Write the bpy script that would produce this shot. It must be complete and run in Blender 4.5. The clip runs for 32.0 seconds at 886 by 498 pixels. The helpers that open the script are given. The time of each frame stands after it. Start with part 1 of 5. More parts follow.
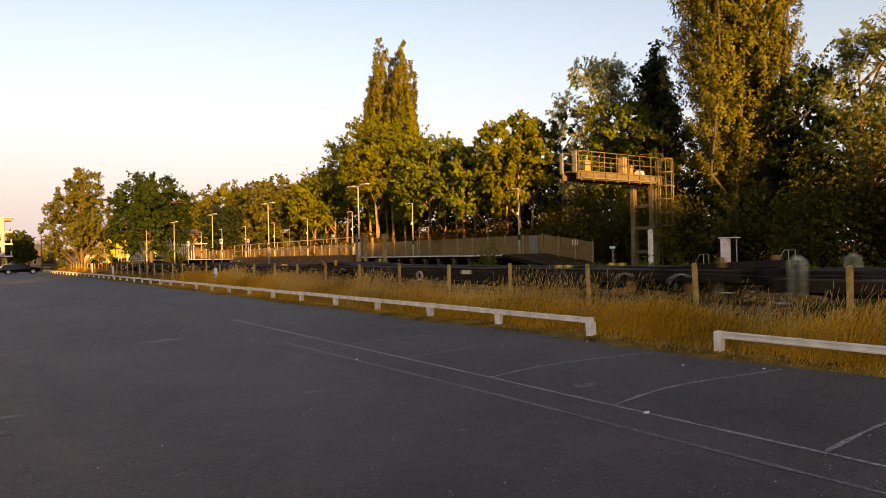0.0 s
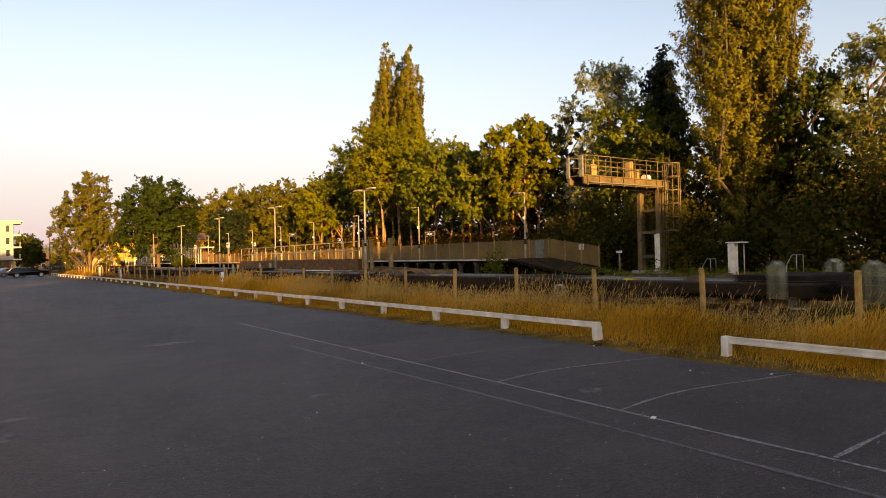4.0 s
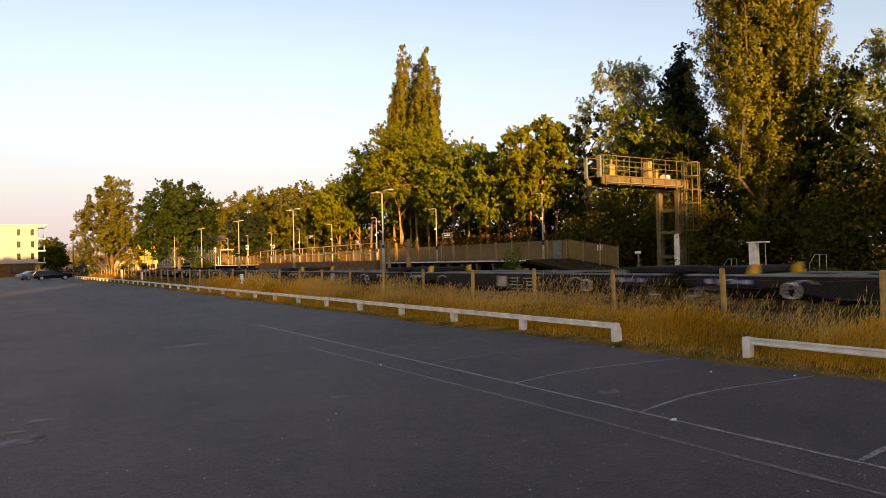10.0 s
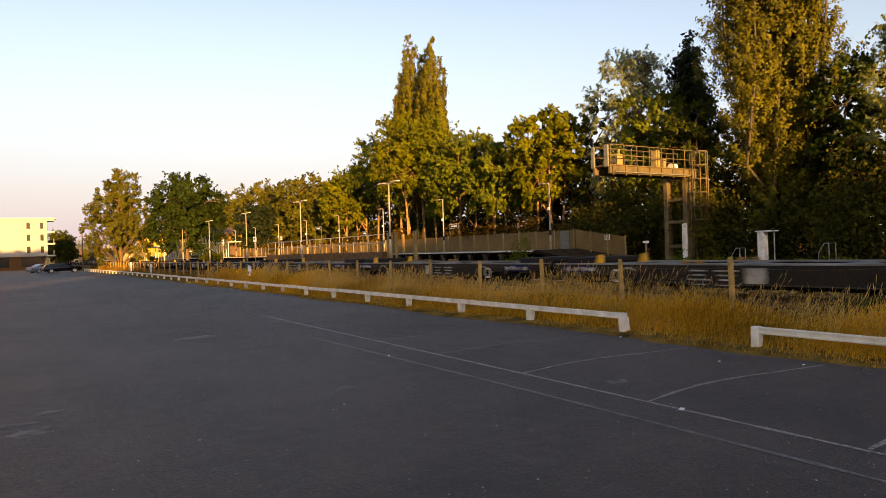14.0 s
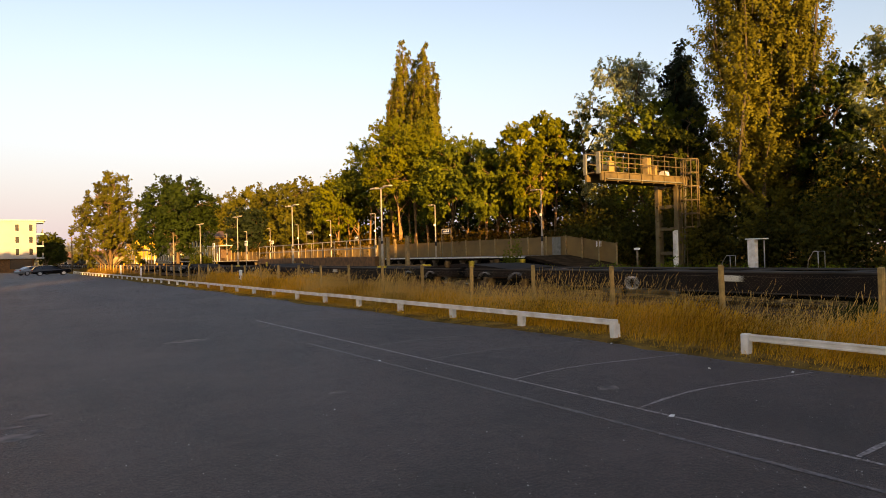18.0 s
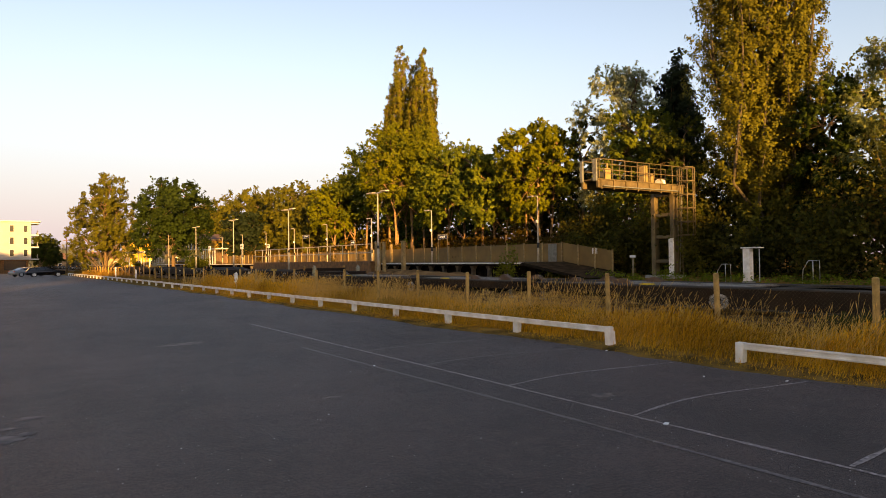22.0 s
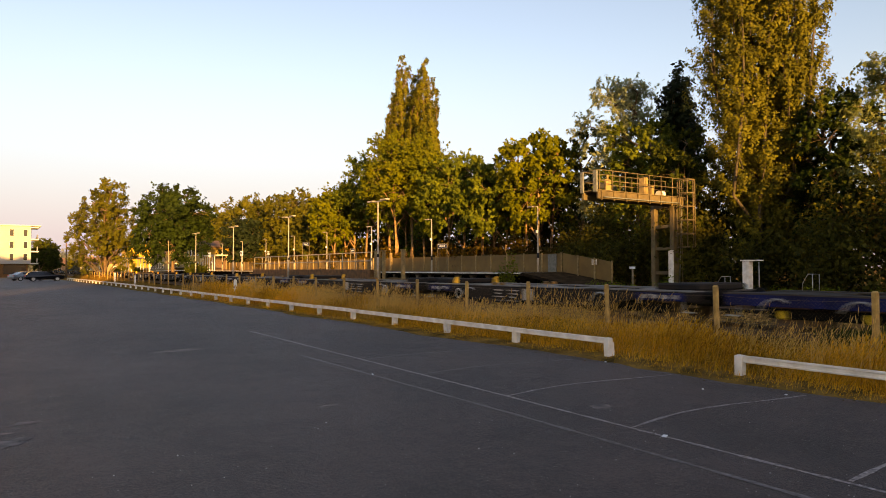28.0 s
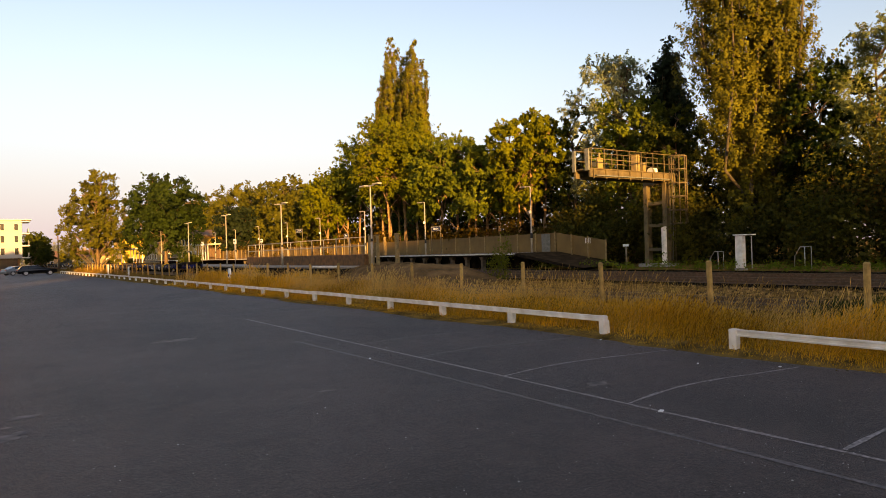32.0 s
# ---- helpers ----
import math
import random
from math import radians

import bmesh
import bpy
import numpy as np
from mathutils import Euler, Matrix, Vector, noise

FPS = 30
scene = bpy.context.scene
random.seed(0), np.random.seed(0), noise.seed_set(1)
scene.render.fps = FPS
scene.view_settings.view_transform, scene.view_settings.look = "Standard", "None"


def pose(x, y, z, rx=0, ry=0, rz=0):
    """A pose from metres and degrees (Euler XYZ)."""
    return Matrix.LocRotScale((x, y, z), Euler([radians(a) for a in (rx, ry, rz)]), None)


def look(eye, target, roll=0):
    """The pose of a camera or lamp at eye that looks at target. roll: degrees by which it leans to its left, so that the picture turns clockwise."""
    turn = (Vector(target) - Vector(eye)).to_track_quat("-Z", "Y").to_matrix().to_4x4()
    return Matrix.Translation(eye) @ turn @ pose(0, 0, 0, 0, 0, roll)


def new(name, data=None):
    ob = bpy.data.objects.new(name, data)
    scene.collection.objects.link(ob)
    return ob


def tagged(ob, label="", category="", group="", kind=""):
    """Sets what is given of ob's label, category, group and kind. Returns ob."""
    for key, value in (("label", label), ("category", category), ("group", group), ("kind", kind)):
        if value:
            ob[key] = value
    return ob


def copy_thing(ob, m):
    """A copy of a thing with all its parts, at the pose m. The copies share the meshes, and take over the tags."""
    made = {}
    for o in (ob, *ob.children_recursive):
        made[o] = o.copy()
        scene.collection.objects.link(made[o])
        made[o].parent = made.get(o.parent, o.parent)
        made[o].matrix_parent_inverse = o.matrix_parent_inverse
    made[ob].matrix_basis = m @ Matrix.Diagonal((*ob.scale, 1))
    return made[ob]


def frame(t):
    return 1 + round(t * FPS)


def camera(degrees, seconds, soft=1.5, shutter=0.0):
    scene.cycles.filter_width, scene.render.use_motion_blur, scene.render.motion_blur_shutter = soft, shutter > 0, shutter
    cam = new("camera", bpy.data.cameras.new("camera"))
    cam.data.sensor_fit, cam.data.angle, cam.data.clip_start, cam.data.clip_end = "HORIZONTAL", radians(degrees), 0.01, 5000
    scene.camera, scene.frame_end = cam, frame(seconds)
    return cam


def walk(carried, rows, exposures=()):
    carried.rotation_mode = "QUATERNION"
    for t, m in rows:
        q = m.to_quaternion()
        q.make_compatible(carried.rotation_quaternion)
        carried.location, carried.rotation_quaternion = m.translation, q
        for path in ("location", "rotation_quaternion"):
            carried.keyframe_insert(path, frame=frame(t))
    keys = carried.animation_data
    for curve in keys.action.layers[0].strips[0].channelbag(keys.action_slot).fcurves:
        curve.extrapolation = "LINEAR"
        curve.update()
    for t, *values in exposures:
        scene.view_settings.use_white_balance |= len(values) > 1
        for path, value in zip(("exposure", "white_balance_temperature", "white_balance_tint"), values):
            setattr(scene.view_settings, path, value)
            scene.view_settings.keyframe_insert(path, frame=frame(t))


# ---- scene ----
cam = camera(67.75, 32.0, soft=0.7, shutter=0.3)
EYE = (0.0, 0.0, 1.85)
PATH = [
    (0.0, 90.229, 1.347, -35.578),
    (0.5, 90.434, 1.552, -35.291),
    (1.0, 90.320, 1.717, -34.984),
    (1.5, 90.223, 1.873, -34.472),
    (2.0, 90.088, 1.732, -34.330),
    (2.5, 89.880, 1.891, -34.762),
    (3.0, 89.805, 1.724, -35.049),
    (3.5, 90.191, 1.274, -35.061),
    (5.5, 91.403, 1.297, -34.971),
    (6.0, 91.426, 1.205, -34.650),
    (6.5, 91.354, 1.474, -34.281),
    (7.0, 91.097, 1.613, -34.100),
    (7.5, 90.820, 1.726, -33.854),
    (8.0, 90.853, 1.804, -33.734),
    (8.5, 90.910, 1.617, -33.502),
    (9.0, 90.720, 1.403, -33.388),
    (9.5, 90.779, 1.484, -33.211),
    (10.0, 90.751, 1.488, -33.520),
    (10.5, 90.733, 1.423, -33.495),
    (11.0, 90.734, 1.664, -33.389),
    (11.5, 90.693, 1.708, -33.689),
    (12.0, 90.688, 1.934, -33.629),
    (12.5, 90.514, 1.883, -33.523),
    (13.0, 90.376, 1.754, -33.180),
    (13.5, 90.125, 1.871, -32.904),
    (14.0, 89.970, 1.814, -32.905),
    (14.5, 89.906, 2.148, -32.872),
    (16.5, 89.843, 1.934, -33.391),
    (17.0, 89.988, 1.756, -33.459),
    (17.5, 90.179, 1.785, -33.497),
    (18.0, 90.413, 1.383, -33.612),
    (18.5, 90.447, 1.105, -33.874),
    (19.0, 90.460, 0.865, -33.913),
    (19.5, 90.761, 0.621, -34.142),
    (20.0, 90.704, 0.325, -34.647),
    (20.5, 90.740, 0.226, -35.028),
    (21.0, 90.758, 0.189, -34.907),
    (21.5, 90.693, 0.549, -34.752),
    (22.0, 90.883, 0.781, -33.957),
    (22.5, 91.081, 0.717, -33.772),
    (23.0, 91.014, 0.478, -33.766),
    (23.5, 90.721, 0.311, -34.189),
    (24.0, 90.726, 0.482, -34.215),
    (24.5, 90.815, 0.313, -34.434),
    (25.0, 90.815, 0.278, -34.383),
    (25.5, 90.791, 0.326, -34.291),
    (27.5, 91.390, 0.243, -33.508),
    (28.0, 91.675, 0.107, -33.990),
    (28.5, 91.856, 0.236, -34.967),
    (29.0, 91.587, 0.488, -34.699),
    (29.5, 91.243, 0.714, -34.484),
    (30.0, 90.974, 0.886, -34.354),
    (30.5, 90.658, 0.993, -34.557),
    (31.0, 90.461, 1.254, -34.520),
    (31.5, 90.188, 1.548, -34.485),
    (32.0, 90.164, 1.688, -34.502),
]

walk(cam, [(t, pose(*EYE, a, b, c)) for t, a, b, c in PATH], exposures=[(0.0, 2.07, 11900, 39), (3.5, 2.07, 11400, 38), (6.0, 2.07, 10600, 36), (32.0, 2.07, 10700, 36)])

# ---- light ----
SUN_AZ = 196.0      # compass-like bearing of the sun, degrees clockwise from +Y
SUN_EL = 4.3
sun_vec = Vector((math.sin(radians(SUN_AZ)) * math.cos(radians(SUN_EL)), math.cos(radians(SUN_AZ)) * math.cos(radians(SUN_EL)), math.sin(radians(SUN_EL))))
world = bpy.data.worlds.new("world")
scene.world = world
world.use_nodes = True
wn = world.node_tree.nodes
sky = wn.new("ShaderNodeTexSky")
sky.sky_type = 'NISHITA'
sky.sun_disc = False
sky.sun_elevation = radians(SUN_EL)
sky.sun_rotation = radians(SUN_AZ)
sky.dust_density = 0.42
sky.ozone_density = 2.6
sky.air_density = 1.0
wn["Background"].inputs["Strength"].default_value = 0.14
# pale dust haze low over the horizon, on the side away from the sun
wl = world.node_tree.links
way_node = wn.new("ShaderNodeTexCoord")
split = wn.new("ShaderNodeSeparateXYZ")
wl.new(way_node.outputs["Generated"], split.inputs[0])
low = wn.new("ShaderNodeMapRange")
low.interpolation_type = 'SMOOTHSTEP'
low.inputs["From Min"].default_value, low.inputs["From Max"].default_value = 0.0, 0.33
low.inputs["To Min"].default_value, low.inputs["To Max"].default_value = 0.88, 0.0
wl.new(split.outputs["Z"], low.inputs["Value"])
away = wn.new("ShaderNodeVectorMath")
away.operation = 'DOT_PRODUCT'
away.inputs[1].default_value = (-sun_vec.x, -sun_vec.y, 0)
wl.new(way_node.outputs["Generated"], away.inputs[0])
side = wn.new("ShaderNodeMapRange")
side.interpolation_type = 'SMOOTHSTEP'
side.inputs["From Min"].default_value, side.inputs["From Max"].default_value = -0.2, 1.0
wl.new(away.outputs["Value"], side.inputs["Value"])
amount = wn.new("ShaderNodeMath")
amount.operation = 'MULTIPLY'
wl.new(low.outputs[0], amount.inputs[0])
wl.new(side.outputs[0], amount.inputs[1])
haze = wn.new("ShaderNodeMix")
haze.data_type = 'RGBA'
haze.inputs[7].default_value = (0.78, 1.02, 1.62, 1)
wl.new(amount.outputs[0], haze.inputs[0])
wl.new(sky.outputs[0], haze.inputs[6])
wl.new(haze.outputs[2], wn["Background"].inputs["Color"])
sun_data = bpy.data.lights.new("sun", 'SUN')
sun_data.energy = 3.2
sun_data.angle = radians(0.6)
sun_data.color = (1.0, 0.735, 0.29)
sun = new("sun", sun_data)
sun.matrix_world = look(sun_vec * 200, (0, 0, 0))


# ---- materials ----
def shader(name, col, rough=0.7, metal=0.0, var=0.25, scale=4.0, fine=40.0, bump=0.15, col2=None, island=0.0, per_object=0.0, bump_scale=None, spec=0.5):
    """Principled material: two scales of noise drive colour, roughness and relief."""
    m = bpy.data.materials.new(name)
    m.use_nodes = True
    nt = m.node_tree
    b = nt.nodes["Principled BSDF"]
    b.inputs["Roughness"].default_value = rough
    b.inputs["Metallic"].default_value = metal
    b.inputs["Specular IOR Level"].default_value = spec
    tc = nt.nodes.new("ShaderNodeTexCoord")
    n1 = nt.nodes.new("ShaderNodeTexNoise")
    n1.inputs["Scale"].default_value = scale
    n1.inputs["Detail"].default_value = 5
    n2 = nt.nodes.new("ShaderNodeTexNoise")
    n2.inputs["Scale"].default_value = fine
    n2.inputs["Detail"].default_value = 3
    for n in (n1, n2):
        nt.links.new(tc.outputs["Object"], n.inputs["Vector"])
    mix = nt.nodes.new("ShaderNodeMix")
    mix.data_type = 'RGBA'
    c2 = col2 or tuple(c * (1 - var * 1.6) for c in col)
    mix.inputs[6].default_value = (*c2, 1)
    mix.inputs[7].default_value = (*[min(1, c * (1 + var * 0.6)) for c in col], 1)
    ad = nt.nodes.new("ShaderNodeMath")
    ad.operation = 'MULTIPLY_ADD'
    ad.inputs[1].default_value = 0.35
    nt.links.new(n2.outputs["Fac"], ad.inputs[0])
    mr = nt.nodes.new("ShaderNodeMapRange")
    mr.inputs["From Min"].default_value, mr.inputs["From Max"].default_value = 0.3, 0.7
    nt.links.new(n1.outputs["Fac"], mr.inputs["Value"])
    sub = nt.nodes.new("ShaderNodeMath")
    sub.operation = 'SUBTRACT'
    sub.inputs[1].default_value = 0.17
    nt.links.new(mr.outputs[0], sub.inputs[0])
    nt.links.new(sub.outputs[0], ad.inputs[2])
    last = ad.outputs[0]
    if island or per_object:
        src = nt.nodes.new("ShaderNodeNewGeometry") if island else nt.nodes.new("ShaderNodeObjectInfo")
        k = nt.nodes.new("ShaderNodeMath")
        k.operation = 'MULTIPLY_ADD'
        k.inputs[1].default_value = island or per_object
        nt.links.new(src.outputs["Random Per Island" if island else "Random"], k.inputs[0])
        nt.links.new(last, k.inputs[2])
        k2 = nt.nodes.new("ShaderNodeMath")
        k2.operation = 'SUBTRACT'
        k2.inputs[1].default_value = (island or per_object) / 2
        nt.links.new(k.outputs[0], k2.inputs[0])
        last = k2.outputs[0]
    cl = nt.nodes.new("ShaderNodeClamp")
    nt.links.new(last, cl.inputs[0])
    nt.links.new(cl.outputs[0], mix.inputs[0])
    nt.links.new(mix.outputs[2], b.inputs["Base Color"])
    if bump:
        bp = nt.nodes.new("ShaderNodeBump")
        bp.inputs["Strength"].default_value = bump
        bp.inputs["Distance"].default_value = 0.02 if bump_scale is None else bump_scale
        nt.links.new(n2.outputs["Fac"], bp.inputs["Height"])
        nt.links.new(bp.outputs[0], b.inputs["Normal"])
    return m


def leaf_shader(name, dark, light, glow=0.35, vary=0.4):
    m = bpy.data.materials.new(name)
    m.use_nodes = True
    nt = m.node_tree
    b = nt.nodes["Principled BSDF"]
    out = nt.nodes["Material Output"]
    b.inputs["Roughness"].default_value = 0.6
    b.inputs["Specular IOR Level"].default_value = 0.08
    geo = nt.nodes.new("ShaderNodeNewGeometry")
    tc = nt.nodes.new("ShaderNodeTexCoord")
    nz = nt.nodes.new("ShaderNodeTexNoise")
    nz.inputs["Scale"].default_value = 0.35
    nt.links.new(tc.outputs["Object"], nz.inputs["Vector"])
    ma = nt.nodes.new("ShaderNodeMath")
    ma.operation = 'MULTIPLY_ADD'
    ma.inputs[1].default_value = vary
    nt.links.new(geo.outputs["Random Per Island"], ma.inputs[0])
    mr = nt.nodes.new("ShaderNodeMapRange")
    mr.inputs["From Min"].default_value, mr.inputs["From Max"].default_value = 0.35, 0.65
    mr.inputs["To Max"].default_value = 0.5
    nt.links.new(nz.outputs["Fac"], mr.inputs["Value"])
    nt.links.new(mr.outputs[0], ma.inputs[2])
    mix = nt.nodes.new("ShaderNodeMix")
    mix.data_type = 'RGBA'
    mix.inputs[6].default_value = (*dark, 1)
    mix.inputs[7].default_value = (*light, 1)
    nt.links.new(ma.outputs[0], mix.inputs[0])
    nt.links.new(mix.outputs[2], b.inputs["Base Color"])
    tr = nt.nodes.new("ShaderNodeBsdfTranslucent")
    nt.links.new(mix.outputs[2], tr.inputs["Color"])
    ms = nt.nodes.new("ShaderNodeMixShader")
    ms.inputs[0].default_value = glow
    nt.links.new(b.outputs[0], ms.inputs[1])
    nt.links.new(tr.outputs[0], ms.inputs[2])
    nt.links.new(ms.outputs[0], out.inputs["Surface"])
    return m




def asphalt_shader():
    """Worn asphalt: broad stains, mid mottling, fine grain and pale bits of stone."""
    m = bpy.data.materials.new("asphalt")
    m.use_nodes = True
    nt = m.node_tree
    b = nt.nodes["Principled BSDF"]
    b.inputs["Roughness"].default_value = 0.62
    b.inputs["Specular IOR Level"].default_value = 0.5
    tc = nt.nodes.new("ShaderNodeTexCoord")
    fac = None
    for sc, amount in ((0.11, 0.65), (0.4, 0.6), (1.5, 0.35), (5.0, 0.35), (26.0, 0.9), (75.0, 1.4)):
        n = nt.nodes.new("ShaderNodeTexNoise")
        n.inputs["Scale"].default_value = sc
        n.inputs["Detail"].default_value = 4
        nt.links.new(tc.outputs["Object"], n.inputs["Vector"])
        k = nt.nodes.new("ShaderNodeMath")
        k.operation = 'MULTIPLY_ADD'
        k.inputs[1].default_value = amount
        r = nt.nodes.new("ShaderNodeMapRange")
        r.inputs["From Min"].default_value, r.inputs["From Max"].default_value = 0.32, 0.68
        r.inputs["To Min"].default_value, r.inputs["To Max"].default_value = -0.5, 0.5
        nt.links.new(n.outputs["Fac"], r.inputs["Value"])
        nt.links.new(r.outputs[0], k.inputs[0])
        if fac is None:
            k.inputs[2].default_value = 0.5
        else:
            nt.links.new(fac, k.inputs[2])
        fac = k.outputs[0]
    mix = nt.nodes.new("ShaderNodeMix")
    mix.data_type = 'RGBA'
    mix.clamp_factor = True
    mix.inputs[6].default_value = (0.031, 0.0187, 0.0172, 1)
    mix.inputs[7].default_value = (0.115, 0.069, 0.063, 1)
    nt.links.new(fac, mix.inputs[0])
    vo = nt.nodes.new("ShaderNodeTexVoronoi")
    vo.inputs["Scale"].default_value = 22.0
    nt.links.new(tc.outputs["Object"], vo.inputs["Vector"])
    lt = nt.nodes.new("ShaderNodeMath")
    lt.operation = 'LESS_THAN'
    lt.inputs[1].default_value = 0.085
    nt.links.new(vo.outputs["Distance"], lt.inputs[0])
    mx = nt.nodes.new("ShaderNodeMix")
    mx.data_type = 'RGBA'
    mx.inputs[7].default_value = (0.2, 0.19, 0.19, 1)
    nt.links.new(lt.outputs[0], mx.inputs[0])
    nt.links.new(mix.outputs[2], mx.inputs[6])
    nt.links.new(mx.outputs[2], b.inputs["Base Color"])
    bp = nt.nodes.new("ShaderNodeBump")
    bp.inputs["Strength"].default_value = 0.9
    bp.inputs["Distance"].default_value = 0.014
    nt.links.new(fac, bp.inputs["Height"])
    nt.links.new(bp.outputs[0], b.inputs["Normal"])
    return m


ASPHALT = asphalt_shader()
LINE = shader("worn_line_paint", (0.36, 0.29, 0.275), 0.65, var=0.3, scale=22, fine=90, col2=(0.06, 0.044, 0.04), bump=0.05)
FAINT_LINE = shader("nearly_gone_line_paint", (0.18, 0.14, 0.13), 0.65, var=0.3, scale=20, fine=90, col2=(0.055, 0.04, 0.037), bump=0.05)
PATCH = shader("asphalt_patch", (0.2, 0.143, 0.126), 0.85, var=0.4, scale=5, fine=60, col2=(0.06, 0.048, 0.044), bump=0.1)
EARTH = shader("dry_earth_and_grass", (0.3, 0.16, 0.045), 0.95, var=0.4, scale=1.6, fine=24, col2=(0.06, 0.038, 0.014), bump=0.6, bump_scale=0.05, spec=0.0)
BALLAST = shader("ballast", (0.36, 0.195, 0.07), 0.95, var=0.5, scale=9, fine=30, col2=(0.05, 0.03, 0.014), bump=0.9, bump_scale=0.06, spec=0.0)
RAMP = shader("worn_dark_ramp", (0.07, 0.045, 0.026), 0.95, var=0.3, scale=2, fine=25, bump=0.4, spec=0.0)
MOUND = shader("dirt_ramp", (0.25, 0.135, 0.06), 0.95, var=0.4, scale=1.2, fine=25, bump=0.5, bump_scale=0.05, spec=0.0)
GRIT = shader("grit", (0.5, 0.46, 0.44), 0.8, var=0.3, island=0.8, col2=(0.08, 0.07, 0.07))
WHITE = shader("white_paint", (0.86, 0.83, 0.78), 0.55, var=0.1, scale=3, fine=30, col2=(0.62, 0.56, 0.48))
WHITE_CLEAN = shader("white_enamel", (0.8, 0.8, 0.78), 0.5, var=0.08)
GALV = shader("galvanised_steel", (0.42, 0.42, 0.41), 0.5, 0.6, var=0.2, scale=6)
DULL_METAL = shader("weathered_grey_paint", (0.16, 0.165, 0.14), 0.6, 0.1, var=0.25, scale=6)
LAMP_STEEL = shader("pale_lamp_paint", (0.4, 0.35, 0.27), 0.55, 0.1, var=0.2, scale=3, fine=18, col2=(0.32, 0.27, 0.2))
PALE_STEEL = shader("weathered_pale_steel", (0.25, 0.2, 0.12), 0.65, 0.1, var=0.3, scale=2, fine=18, col2=(0.12, 0.085, 0.05))
GANTRY = shader("weathered_gantry_steel", (0.14, 0.1, 0.045), 0.7, 0.1, var=0.35, scale=1.5, fine=16, col2=(0.06, 0.042, 0.02))
GANTRY_BOX = shader("cream_equipment_paint", (0.3, 0.2, 0.075), 0.65, var=0.25, scale=3)
DARK_BALLAST = shader("near_black_ballast", (0.026, 0.016, 0.01), 0.95, var=0.5, scale=9, fine=30, bump=0.9, bump_scale=0.06, spec=0.0)
PIER = shader("stained_pier_concrete", (0.13, 0.1, 0.07), 0.95, var=0.35, scale=3)
CREAM = shader("cream_render", (0.4, 0.385, 0.36), 0.85, var=0.08, scale=0.3)
CREAM_TRIM = shader("pale_trim", (0.7, 0.66, 0.55), 0.7, var=0.1)
HOOP = shader("pale_hoop_paint", (0.4, 0.43, 0.33), 0.6, var=0.2, scale=5)
DARK_GLASS = shader("dark_glass", (0.02, 0.024, 0.03), 0.08, var=0.2)
TIMBER = shader("weathered_timber", (0.19, 0.112, 0.034), 0.85, var=0.16, scale=1.2, fine=40, bump=0.3, per_object=0.25)
FENCE_POST = shader("stained_fence_post", (0.3, 0.2, 0.085), 0.9, var=0.3, scale=5, fine=35, bump=0.4, per_object=0.3)
POSTWOOD = shader("fence_post_timber", (0.48, 0.28, 0.09), 0.9, var=0.35, scale=5, fine=35, bump=0.4, per_object=0.5)
BRICK_BROWN = shader("brown_brickwork", (0.17, 0.08, 0.028), 0.9, var=0.35, scale=3, fine=22, bump=0.4)
CONCRETE = shader("platform_concrete", (0.34, 0.3, 0.26), 0.9, var=0.25, scale=1.5, fine=30)
DARKFACE = shader("near_black_platform_face", (0.03, 0.022, 0.017), 0.95, var=0.4, scale=1.5, spec=0.0)
RAIL = shader("rail_steel", (0.15, 0.085, 0.052), 0.5, 0.3, var=0.3, scale=8)
SLEEPER = shader("sleeper", (0.022, 0.016, 0.012), 0.9, var=0.3, scale=4, island=0.3, spec=0.0)
WAGON_BLACK = shader("wagon_black_paint", (0.01, 0.0095, 0.01), 0.7, var=0.5, scale=1.5, fine=12, col2=(0.028, 0.017, 0.011), spec=0.15)
WAGON_BROWN = shader("wagon_rusty_brown", (0.02, 0.0115, 0.008), 0.8, var=0.5, scale=1.2, fine=12, col2=(0.01, 0.008, 0.007), spec=0.12)
WAGON_BLUE = shader("wagon_blue_paint", (0.007, 0.012, 0.085), 0.65, var=0.35, scale=1.5, fine=12, col2=(0.005, 0.006, 0.02), spec=0.15)
DARK_DECK = shader("grimy_deck_steel", (0.062, 0.052, 0.044), 0.8, var=0.35, scale=1.2, fine=14, spec=0.1)
CHAIN = shader("rusty_chain_link", (0.1, 0.075, 0.045), 0.8, var=0.3)
# rust brown, lightened to carry low sun on the low wagons' sides
WAGON_RUST_LIT = shader("sunlit_wagon_rust", (0.034, 0.02, 0.011), 0.85, var=0.5, scale=1.2, fine=12, col2=(0.018, 0.011, 0.007), spec=0.1)
LOW_DECK = shader("rusty_floor_plate", (0.27, 0.235, 0.19), 0.85, 0.0, var=0.4, scale=1.5, fine=14, col2=(0.06, 0.04, 0.03))
DECK = shader("worn_deck_steel", (0.2, 0.19, 0.18), 0.8, 0.0, var=0.35, scale=1.2, fine=14, col2=(0.05, 0.042, 0.036))
BOGIE = shader("bogie_grime", (0.01, 0.008, 0.007), 0.9, var=0.5, scale=3, fine=20, spec=0.1)
DULL_ORANGE = shader("faded_orange_paint", (0.3, 0.14, 0.03), 0.7, var=0.3, scale=4)
ORANGE = shader("orange_paint", (0.78, 0.36, 0.02), 0.6, var=0.2, scale=4)
YELLOW = shader("yellow_paint", (0.75, 0.48, 0.02), 0.55, var=0.2, scale=4)
RED = shader("red_paint", (0.5, 0.03, 0.02), 0.5, var=0.2)
RED_LIGHT = shader("red_light", (0.6, 0.02, 0.01), 0.4, var=0.05, bump=0)
